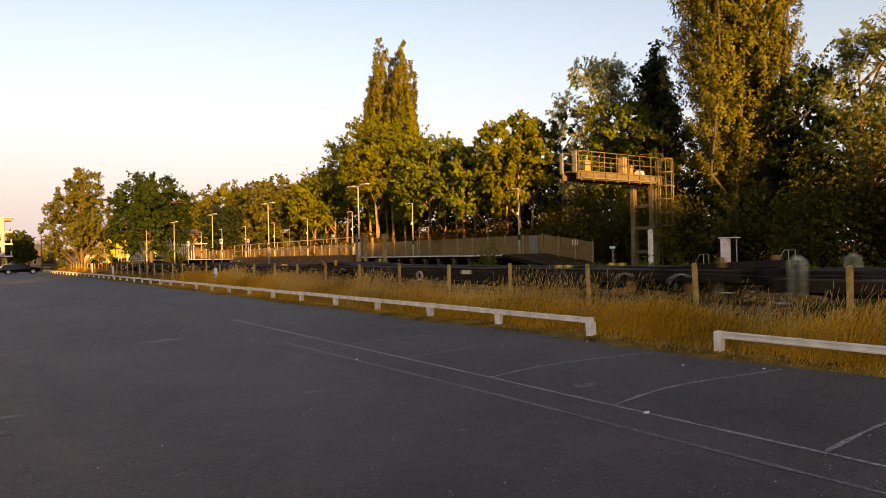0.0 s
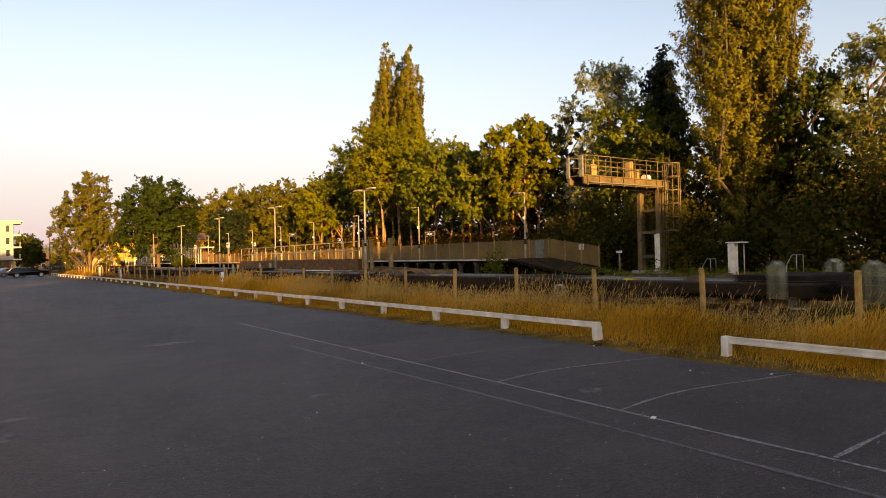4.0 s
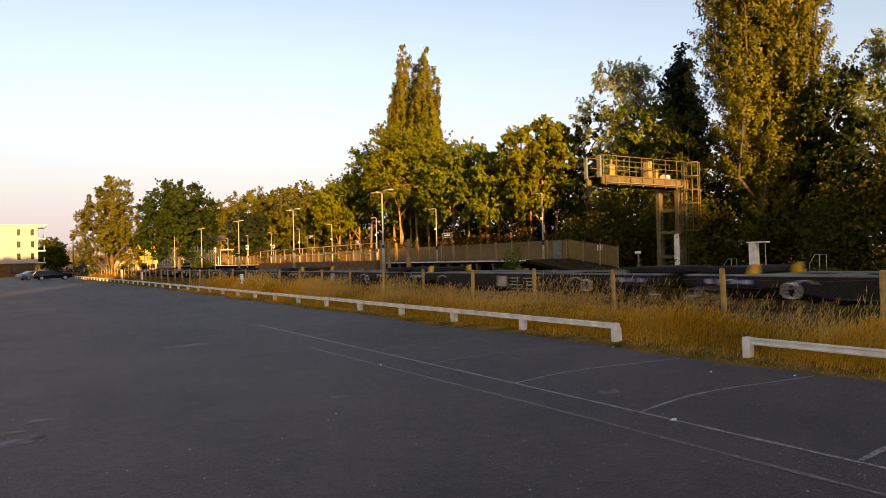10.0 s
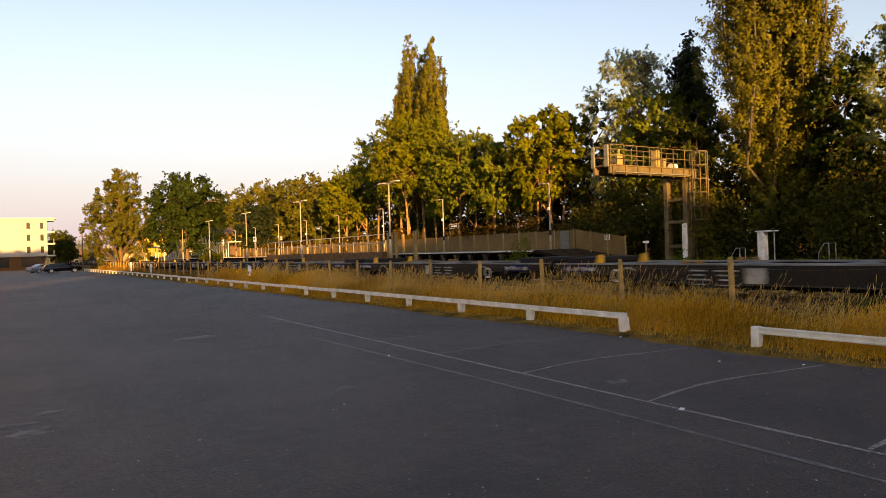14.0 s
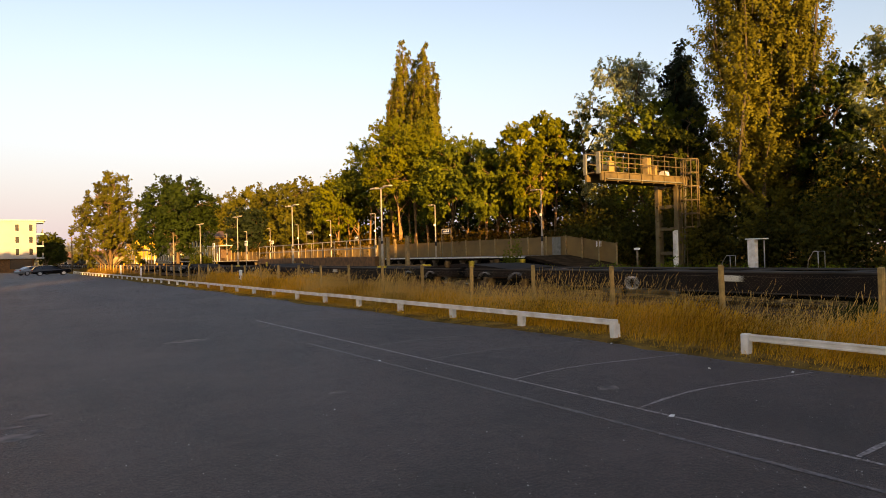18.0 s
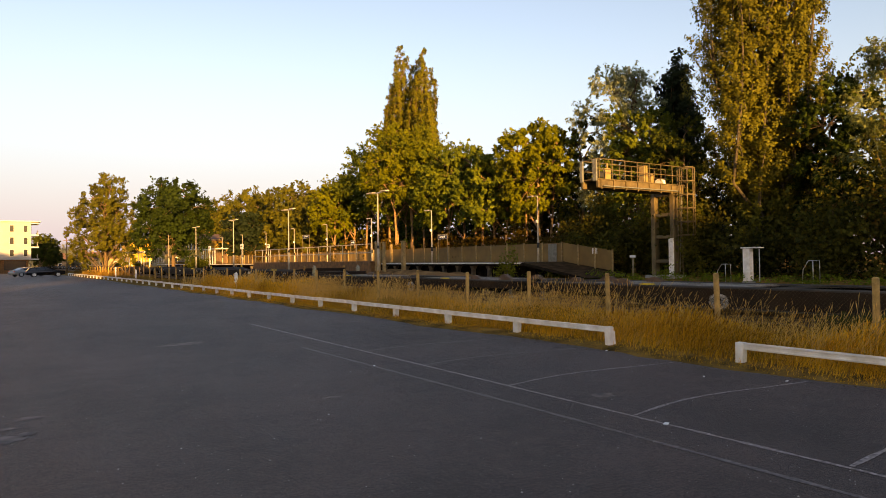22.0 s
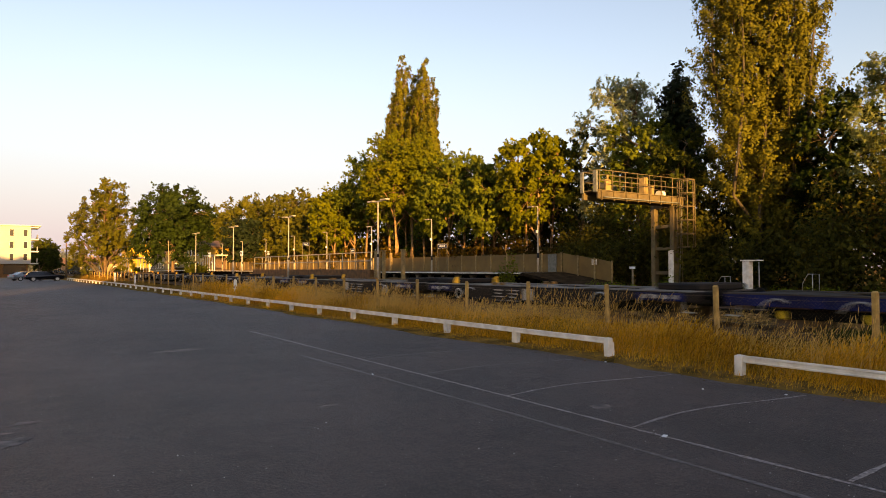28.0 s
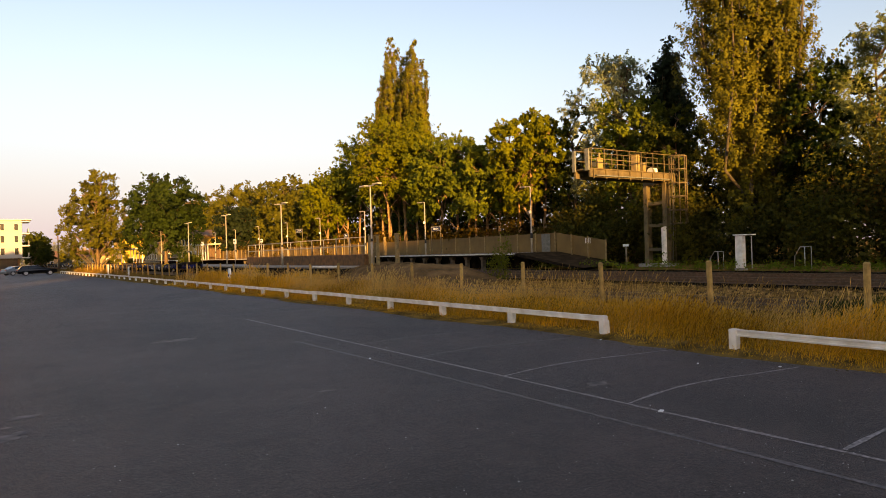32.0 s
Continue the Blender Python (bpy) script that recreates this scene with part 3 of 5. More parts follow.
part("end_post", Geo().box((-0.05, -0.04, 0.19), (0.14, 0.13, 0.42), 0.015), WHITE, barrier, at=pose(BX, 9.54, 0.0))
barrier_b = thing("barrier", pose(0, 0, 0), "low white-painted rail with a square end post in dry grass", "barrier")
for i in range(5):
    y = 6.52 - 3.0 * i
    if i:
        part("post", post_mesh, None, barrier_b, at=pose(BX, y - 0.12, -0.02))
    part("rail", Geo().extrude(prof, -2.985, 0.0, 'Y'), WHITE, barrier_b, at=pose(BX, y, -0.04))
part("end_post", Geo().box((-0.05, 0.02, 0.17), (0.15, 0.14, 0.42), 0.015), WHITE, barrier_b, at=pose(BX, 6.54, -0.02))

# ---- lineside fence ----
FX = 12.0
fence = thing("lineside_fence", pose(0, 0, 0), "timber posts with sagging chain-link mesh in long grass", "fence")
fpost = Geo().box((0, 0, 0.68), (0.1, 0.1, 1.36), 0.025).mesh("post", POSTWOOD)
fy = [5.06 - 2.87 * 5 + 2.87 * i for i in range(46)]
for y in fy:
    part("post", fpost, None, fence, at=pose(FX + rng.uniform(-.04, .04), y, 0.1 + rng.uniform(-.02, .04), rng.uniform(-1.5, 1.5), rng.uniform(-1.5, 1.5), rng.uniform(-8, 8)))
for z in (0.35, 0.85, 1.3):
    g = Geo()
    pts = []
    for y in np.arange(fy[0], fy[-1], 0.72):
        k = (y - fy[0]) % 2.87 / 2.87
        pts.append((FX, y, z - 0.05 * 4 * k * (1 - k)))
    part("line_wire", g.tube(pts, 0.0025, 4, False), CHAIN, fence)
g = Geo()
for y in np.arange(fy[2], 30, 0.075):
    for s in (-1, 1):
        g.tube([(FX, y, 0.2), (FX + 0.02, y + s * 0.55, 0.75), (FX, y + s * 1.1, 1.3)], 0.0009, 3, False)
tagged(part("chain_link", g, CHAIN, fence, "fine rusty chain-link mesh"), kind="stuff")

# ---- island platform ----
IZ = 1.08
isl = thing("island_platform", pose(0, 0, 0), "concrete island platform with a pale edge and near-black face", "platform", "", "structure")
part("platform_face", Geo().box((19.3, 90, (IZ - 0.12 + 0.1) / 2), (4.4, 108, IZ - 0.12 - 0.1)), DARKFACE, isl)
part("platform_slab", Geo().box((19.35, 90, IZ - 0.06), (4.5, 108.2, 0.12), 0.02), CONCRETE, isl)
for i in range(36):
    part("coping_stone", Geo().box((0, 0, 0), (0.45, 2.96, 0.1), 0.02).mesh("coping_stone", WHITE) if i == 0 else cop, None, isl, at=pose(16.98, 37.5 + 3 * i, IZ + 0.003))
    if i == 0:
        cop = isl.children[-1].data
# ramp of trodden dirt at its end
g = Geo()
nx, ny = 12, 26
vs = []
for j in range(ny + 1):
    y = 36.0 - 14.0 * j / ny
    for i in range(nx + 1):
        x = 16.6 + 5.6 * i / nx
        u = i / nx
        run = min(1.0, max(0.0, (29.5 - y) / 6.5))
        ridge = 0.95 + 0.16 * noise.noise((x * 0.4, y * 0.35, 3))
        h = (1 - run * run * (3 - 2 * run)) * 1.14 * ridge * min(1, 3.2 * u, 3.2 * (1 - u)) ** 0.8
        vs.append((x, y, 0.1 + h + 0.12 * noise.noise((x * 1.1, y * 1.1, 0)) * (1 if h > 0.05 else 0)))
g.add(vs, [(j * (nx + 1) + i, j * (nx + 1) + i + 1, (j + 1) * (nx + 1) + i + 1, (j + 1) * (nx + 1) + i) for j in range(ny) for i in range(nx)], True)
solid("dirt_ramp", g, MOUND, "brown trodden dirt mound at the platform end", "mound", "structure")
# parapet with railing round the subway stairs
par = thing("stair_parapet", pose(0, 0, 0), "brown brick parapet with pale tubular railing on the platform", "parapet")
part("brick_wall", Geo().box((19.2, 47.6, 1.43), (0.3, 22.6, 0.7), 0.02), BRICK_BROWN, par)
part("brick_wall", Geo().box((20.9, 49.6, 1.43), (0.3, 18.6, 0.7), 0.02), BRICK_BROWN, par)
for z in (2.3, 2.84):
    part("top_rail" if z > 2.5 else "middle_rail", Geo().tube([(19.2, 36.4, z + 0.02), (19.2, 58.8, z)], 0.032, 8), LAMP_STEEL, par, "pale tubular rail")
baluster = Geo().tube([(0, 0, 1.78), (0, 0, 2.84)], 0.03, 8).mesh("rail_post", LAMP_STEEL)
for i in range(12):
    part("rail_post", baluster, None, par, at=pose(19.2, 36.5 + 2.03 * i, 0))

for y, w in ((36.0, 0.5), (35.2, 0.16), (32.9, 0.24)):
    t = thing("gate_post", pose(19.4, y, 0.6), "tall brown timber post at the platform end", "post", "platform end posts")
    part("post", Geo().box((0, 0, 1.15), (0.2, w, 2.3), 0.03), FENCE_POST, t)
    part("cap", Geo().box((0, 0, 2.32), (0.24, w + 0.04, 0.05), 0.01), FENCE_POST, t)

# ---- far platform ----
PZ = 1.54
far = thing("far_platform", pose(0, 0, 0), "concrete platform on short piers with a white front edge", "platform", "", "structure")
# slab and back wall near-black, only the top surface pale
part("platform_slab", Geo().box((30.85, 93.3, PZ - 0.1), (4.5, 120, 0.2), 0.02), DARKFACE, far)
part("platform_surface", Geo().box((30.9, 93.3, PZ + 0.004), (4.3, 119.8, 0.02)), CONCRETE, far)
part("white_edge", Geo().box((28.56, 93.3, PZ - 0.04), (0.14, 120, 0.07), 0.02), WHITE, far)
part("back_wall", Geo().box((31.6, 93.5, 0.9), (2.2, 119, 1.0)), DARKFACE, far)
pier = Geo().box((0, 0, 0.3), (0.3, 0.2, 1.0), 0.02).extrude([(-0.1, 0.62), (-0.28, 0.84), (0.28, 0.84), (0.1, 0.62)], -0.16, 0.2, 'X').mesh("pier", PIER)
for i in range(30):
    part("pier", pier, None, far, at=pose(28.95, 35.2 + 1.9 * i, 0.5))
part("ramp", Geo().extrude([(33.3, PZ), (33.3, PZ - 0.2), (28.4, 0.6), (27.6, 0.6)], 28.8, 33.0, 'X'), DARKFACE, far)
part("ramp_top", Geo().extrude([(33.3, PZ + 0.03), (33.3, PZ), (27.6, 0.62), (27.4, 0.62)], 28.75, 33.0, 'X'), RAMP, far)

ffence = thing("platform_fence", pose(0, 0, 0), "brown timber panel fence along the back of the platform", "fence")
fp = Geo().box((0, 0.0, 0.68), (0.05, 1.9, 1.3), 0.01).mesh("panel", TIMBER)
fpp = Geo().box((-0.05, 0, 0.7), (0.09, 0.1, 1.42), 0.01).mesh("post", FENCE_POST)
for i in range(46):
    y = 33.4 + 1.98 * i
    part("panel", fp, None, ffence, at=pose(32.5, y + 0.99, PZ, 0, rng.uniform(-0.6, 0.6), 0))
    part("post", fpp, None, ffence, at=pose(32.5, y, PZ))
for i in range(3):
    y0 = 33.3 - 1.5 * i
    z0, z1 = PZ - 0.21 * i, PZ - 0.21 * (i + 1)
    g = Geo().extrude([(y0, z0 + 0.05), (y0 - 1.46, z1 + 0.05), (y0 - 1.46, z1 + 1.32), (y0, z0 + 1.35)], 32.47, 32.53, 'X')
    part("panel", g, TIMBER, ffence)
    part("post", fpp, None, ffence, at=pose(32.45, y0 - 1.5, z1))
part("grey_door", Geo().box((32.42, 34.3, PZ + 0.66), (0.06, 0.85, 1.25), 0.01), DULL_METAL, ffence, "plain grey-painted timber door")
part("warning_plate", Geo().box((32.4, 30.3, 2.25), (0.03, 0.7, 0.42), 0.005), TIMBER, ffence, "brown slotted plate")
for i in range(4):
    part("plate_stripe", Geo().box((32.38, 30.1 + 0.13 * i, 2.25), (0.012, 0.05, 0.36)), WHITE, ffence)
for y in (57.6, 55.2):
    part("gate_post", Geo().box((31.2, y, PZ + 0.6), (0.22, 0.22, 2.4), 0.02), FENCE_POST, ffence)


def single_lamp(x, y, z, h):
    t = thing("platform_lamp", pose(x, y, z), "slim pale steel platform lamp post with a single arm", "lamp post", "single-arm platform lamps")
    part("pole", Geo().tube([(0, 0, 0), (0, 0, 1.3), (0, 0, 1.32), (0, 0, h)], [0.075, 0.075, 0.055, 0.04], 10), LAMP_STEEL, t)
    part("base_plate", Geo().box((0, 0, 0.015), (0.3, 0.3, 0.03), 0.008), LAMP_STEEL, t)
    arm = part("arm", Geo().tube([(0, 0, h), (0, 0.12, h + 0.04), (0, 0.5, h + 0.05)], 0.03, 8), LAMP_STEEL, t)
    part("lantern", Geo().box((0, 0.7, h + 0.05), (0.2, 0.6, 0.09), 0.03), LAMP_STEEL, arm)
    part("black_band", Geo().tube([(0, 0, 1.0), (0, 0, 1.35)], 0.085, 10), TYRE, t)
    part("speaker", Geo().box((-0.08, 0, h * 0.62), (0.16, 0.16, 0.2), 0.03), WHITE, t)
    return t


def double_lamp(x, y, z, h):
    t = thing("platform_lamp", pose(x, y, z), "grey steel lamp post with two flat wing lanterns", "lamp post", "double-arm platform lamps")
    part("pole", Geo().tube([(0, 0, 0), (0, 0, 1.4), (0, 0, 1.42), (0, 0, h)], [0.075, 0.075, 0.05, 0.04], 10), LAMP_STEEL, t)
    part("black_band", Geo().tube([(0, 0, 1.45), (0, 0, 1.62)], 0.07, 10), TYRE, t)
    part("base_plate", Geo().box((0, 0, 0.015), (0.34, 0.34, 0.03), 0.008), LAMP_STEEL, t)
    part("cross_arm", Geo().box((0, 0, h - 0.02), (0.1, 1.0, 0.06), 0.01), GALV, t)
    for s in (-1, 1):
        part("lantern", Geo().box((0, s * 0.82, h + 0.03), (0.28, 0.7, 0.08), 0.03), LAMP_STEEL, t, "pale flat lantern")
    return t


for y in (35.56, 50.51, 65.4, 80.3, 95.2):
    double_lamp(18.6, y * 18.6 / 19.2, IZ, 4.75)
for y, h in ((33.66, 4.5), (46.95, 4.45), (57.8, 4.4), (68.46, 4.35), (78.31, 4.32), (88.73, 4.35), (99.2, 4.35), (110, 4.35)):
    single_lamp(30.5, y, PZ, h)


def name_sign(x, y, z, w, label, h=2.4):
    t = thing("station_sign", pose(x, y, z), label, "sign", "station signs")
    for s in (-1, 1):
        part("leg", Geo().tube([(0, s * w / 2, 0), (0, s * w / 2, h)], 0.028, 8), PALE_STEEL, t)
    b = part("board", Geo().box((0, 0, h - 0.2), (0.05, w - 0.1, 0.36), 0.01), SIGNBLUE, t)
    g = Geo()
    for k in range(8):
        g.box((-0.03, -w * 0.26 + w * 0.075 * k, h - 0.2 + (0.02 if k in (0, 3, 5) else 0)), (0.006, w * 0.045, 0.16 if k in (0, 3, 5) else 0.11))
    tagged(part("lettering", g, WHITE_CLEAN, b, "white lettering too small to read"), kind="stuff")
    part("border", Geo().box((-0.028, 0, h - 0.03), (0.008, w - 0.1, 0.02)).box((-0.028, 0, h - 0.37), (0.008, w - 0.1, 0.02)), WHITE_CLEAN, b)
    part("frame_bar", Geo().box((0, 0, h + 0.03), (0.06, w + 0.1, 0.03), 0.01), PALE_STEEL, t)


name_sign(31.5, 46.8, PZ, 1.4, "dark blue station name board on white posts")
name_sign(31.5, 77.0, PZ, 2.1, "dark blue station name board beside the fence", 3.5)
name_sign(31.0, 63.0, PZ, 1.0, "small dark information board on posts")

# ---- signal gantry ----
gan = thing("signal_gantry", pose(33.0, 25.2, 0.55), "weathered pale steel cantilever signal gantry with a railed walkway", "gantry")
for y in (0.75, -0.6):
    part("column", Geo().box((0, y, 2.55), (0.42, 0.3, 5.1), 0.03), GANTRY, gan)
for z in (1.0, 2.45, 3.75, 4.95):
    part("crossbar", Geo().box((0, 0.08, z), (0.3, 1.1, 0.2), 0.02), GANTRY, gan)
part("white_cover", Geo().box((-0.24, -0.56, 1.2), (0.06, 0.34, 2.3), 0.01), WHITE, gan, "white cable cover plate")
part("footing", Geo().box((0, 0.08, 0.02), (1.0, 2.2, 0.3), 0.04), CONCRETE, gan)
part("walkway_beam", Geo().box((-3.2, 0.1, 5.18), (7.2, 0.16, 0.42), 0.02), GANTRY, gan)
part("walkway_beam", Geo().box((-3.2, -0.95, 5.18), (7.2, 0.16, 0.42), 0.02), GANTRY, gan)
part("walkway_floor", Geo().box((-3.2, -0.42, 5.42), (7.3, 1.3, 0.06), 0.01), GANTRY, gan)
for i in range(8):
    part("stiffener", Geo().box((-6.6 + 0.97 * i, -1.07, 5.15), (0.07, 0.05, 0.52)), GANTRY, gan)
for z in (5.95, 6.5):
    for y in (-1.05, 0.2):
        part("handrail", Geo().tube([(-6.75, y, z), (0.35, y, z)], 0.025, 8), GANTRY, gan)
    part("handrail", Geo().tube([(-6.75, -1.05, z), (-6.75, 0.2, z)], 0.025, 8), GANTRY, gan)
for i in range(8):
    for y in (-1.05, 0.2):
        part("rail_post", Geo().tube([(-6.75 + 1.01 * i, y, 5.4), (-6.75 + 1.01 * i, y, 6.5)], 0.025, 8), GANTRY, gan)
part("end_box", Geo().box((-6.85, -0.85, 5.9), (0.1, 0.3, 1.15), 0.03), DULL_METAL, gan, "pale equipment box at the walkway end")
part("end_box", Geo().box((-6.85, 0.1, 5.9), (0.1, 0.24, 1.15), 0.03), DULL_METAL, gan)
part("cabinet", Geo().box((-2.55, -0.5, 5.95), (0.3, 0.42, 1.0), 0.03).box((-2.55, -0.5, 6.47), (0.36, 0.48, 0.04), 0.01), GANTRY_BOX, gan, "cream equipment cabinet")
part("cabinet", Geo().box((-1.85, -0.45, 5.72), (0.2, 0.32, 0.58), 0.03), GANTRY_BOX, gan)
part("signal_head", Geo().box((-5.3, -0.3, 5.85), (0.5, 0.14, 0.62), 0.04).box((-5.3, -0.3, 6.3), (0.1, 0.1, 0.3), 0.02), GANTRY_BOX, gan, "signal head seen from behind")
part("signal_hood", Geo().tube([(-5.9, -0.45, 5.78), (-5.9, -0.05, 5.78)], [0.17, 0.2], 14), TYRE, gan)
part("lamp_unit", Geo().tube([(-1.15, -0.5, 5.5), (-0.85, -0.5, 5.6), (-0.72, -0.5, 5.72)], [0.3, 0.2, 0.08], 12), WHITE, gan)
part("conduit", Geo().tube([(-6.5, -1.13, 5.06), (-0.2, -1.13, 5.06), (0.22, -1.0, 4.9), (0.22, -0.8, 0.4)], 0.035, 8), DULL_METAL, gan)
lad = part("ladder", Geo().tube([(-0.1, -0.95, 0.1), (-0.1, -0.95, 6.4)], 0.03, 8), GANTRY, gan)
part("stile", Geo().tube([(0.3, -0.95, 0.1), (0.3, -0.95, 6.4)], 0.03, 8), GANTRY, lad)
rung = Geo().tube([(-0.1, -0.95, 0), (0.3, -0.95, 0)], 0.016, 6).mesh("rung", GANTRY)
for i in range(20):
    part("rung", rung, None, lad, at=pose(0, 0, 0.35 + 0.3 * i))
for i in range(6):
    z = 2.5 + 0.78 * i
    part("cage_hoop", Geo().tube([(-0.12, -0.95, z), (-0.3, -1.25, z), (-0.25, -1.72, z), (0.1, -1.85, z), (0.45, -1.72, z), (0.5, -1.25, z), (0.32, -0.95, z)], 0.04, 6), GANTRY, gan)
for x, y in ((-0.3, -1.25), (-0.25, -1.72), (0.1, -1.85), (0.45, -1.72)):
    part("cage_strap", Geo().tube([(x, y, 2.5), (x, y, 6.4)], 0.034, 6), GANTRY, gan)

# ---- lineside cabinet and small things ----
cab = thing("signal_cabinet", pose(30.2, 18.2, 0.5), "tall white lineside cabinet with its door ajar", "cabinet")
part("body", Geo().box((0, 0.12, 0.85), (0.34, 0.36, 1.62), 0.02), WHITE, cab)
part("roof", Geo().box((0, -0.1, 1.7), (0.46, 0.95, 0.06), 0.02), WHITE, cab)
part("plinth", Geo().box((0, 0.1, 0.03), (0.42, 0.45, 0.12), 0.01), CONCRETE, cab)
part("door", Geo().box((-0.1, -0.52, 0.85), (0.03, 0.05, 1.55), 0.01), GALV, cab)
for i in range(6):
    part("hinge", Geo().box((-0.12, -0.1, 0.35 + 0.22 * i), (0.12, 0.08, 0.05), 0.01), WHITE_CLEAN, cab)
for x, y, h in ((31.0, 20.2, 0.9), (31.0, 15.8, 1.05)):
    t = thing("step_handrail", pose(x, y, 0.5), "bent grey tubular handrail beside the track", "handrail")
    part("hoop", Geo().tube([(0, 0.35, 0), (0, 0.3, h * 0.6), (0, 0.05, h), (0, -0.45, h), (0, -0.45, 0)], 0.022, 8), GALV, t)
    part("upright", Geo().tube([(0, -0.15, 0), (0, -0.15, h)], 0.022, 8), GALV, t)
t = thing("marker_post", pose(31.0, 26.0, 0.5), "short pale post with a small white plate", "post")
part("post", Geo().tube([(0, 0, 0), (0, 0, 1.3)], 0.05, 8), PALE_STEEL, t)
part("plate", Geo().box((-0.03, 0, 1.36), (0.04, 0.42, 0.14), 0.01), WHITE_CLEAN, t)
t = thing("distance_post", pose(11.4, 38.4, 0.08), "white lineside post standing in dry grass", "post")
part("post", Geo().box((0, 0, 0.56), (0.12, 0.3, 1.12), 0.02), WHITE_CLEAN, t)
part("mark", Geo().box((-0.065, 0.0, 0.72), (0.01, 0.14, 0.14)), TYRE, t)
for x, y, h in ((11.4, 72, 1.1), (11.7, 88, 1.3)):
    t = thing("distance_post", pose(x, y, 0.1), "thin white lineside post by the fence", "post")
    part("post", Geo().box((0, 0, h / 2), (0.14, 0.2, h), 0.02), WHITE_CLEAN, t)


# ---- trees ----
def branch(limbs, p, q, r0, r1, rng, sag=0.12):
    """A bent limb from p to q that leaves its parent steeply."""
    p, q = Vector(p), Vector(q)
    k = (q - p).length
    mid = p.lerp(q, 0.5) + Vector((rng.normal() * 0.05 * k, rng.normal() * 0.05 * k, sag * k))
    limbs.tube([p, mid, q], [r0, (r0 + r1) * 0.5, r1], 5, False)


def sprays(S, D, L, per, fat, rng, start=0.2):
    """Points of the leaves along twigs: S where each begins, D its way, L its length."""
    n = len(S)
    u = rng.uniform(start, 1, (n, per))
    o = rng.normal(size=(n, per, 3)) * (fat * (1.15 - 0.75 * u))[..., None]
    c = S[:, None] + D[:, None] * (L[:, None] * u)[..., None] + o
    ways = D[:, None] * 0.25 + o / (np.linalg.norm(o, axis=2, keepdims=True) + 1e-6) * 0.6
    return c.reshape(-1, 3), ways.reshape(-1, 3)


def unit(v):
    return v / (np.linalg.norm(v, axis=-1, keepdims=True) + 1e-9)


def finish_tree(t, wood, limbs, S, D, L, per, fat, leaf, leaves, bark, rng, droop, narrow, rough, axis_pull=0.6):
    part("trunk", wood, bark, t)
    part("branchwork", limbs, bark, t)
    c, ways = sprays(S, D, L, per, fat, rng)
    c[:, 2] = np.maximum(c[:, 2], 0.25)
    out = c.copy()
    out[:, 2] = 0
    ways = ways + unit(out) * axis_pull + (0, 0, 0.25)
    part("crown", leaf_cloud("crown", c, leaf, rng, leaves, droop, narrow, facing=unit(ways), rough=rough), None, t)
    return t


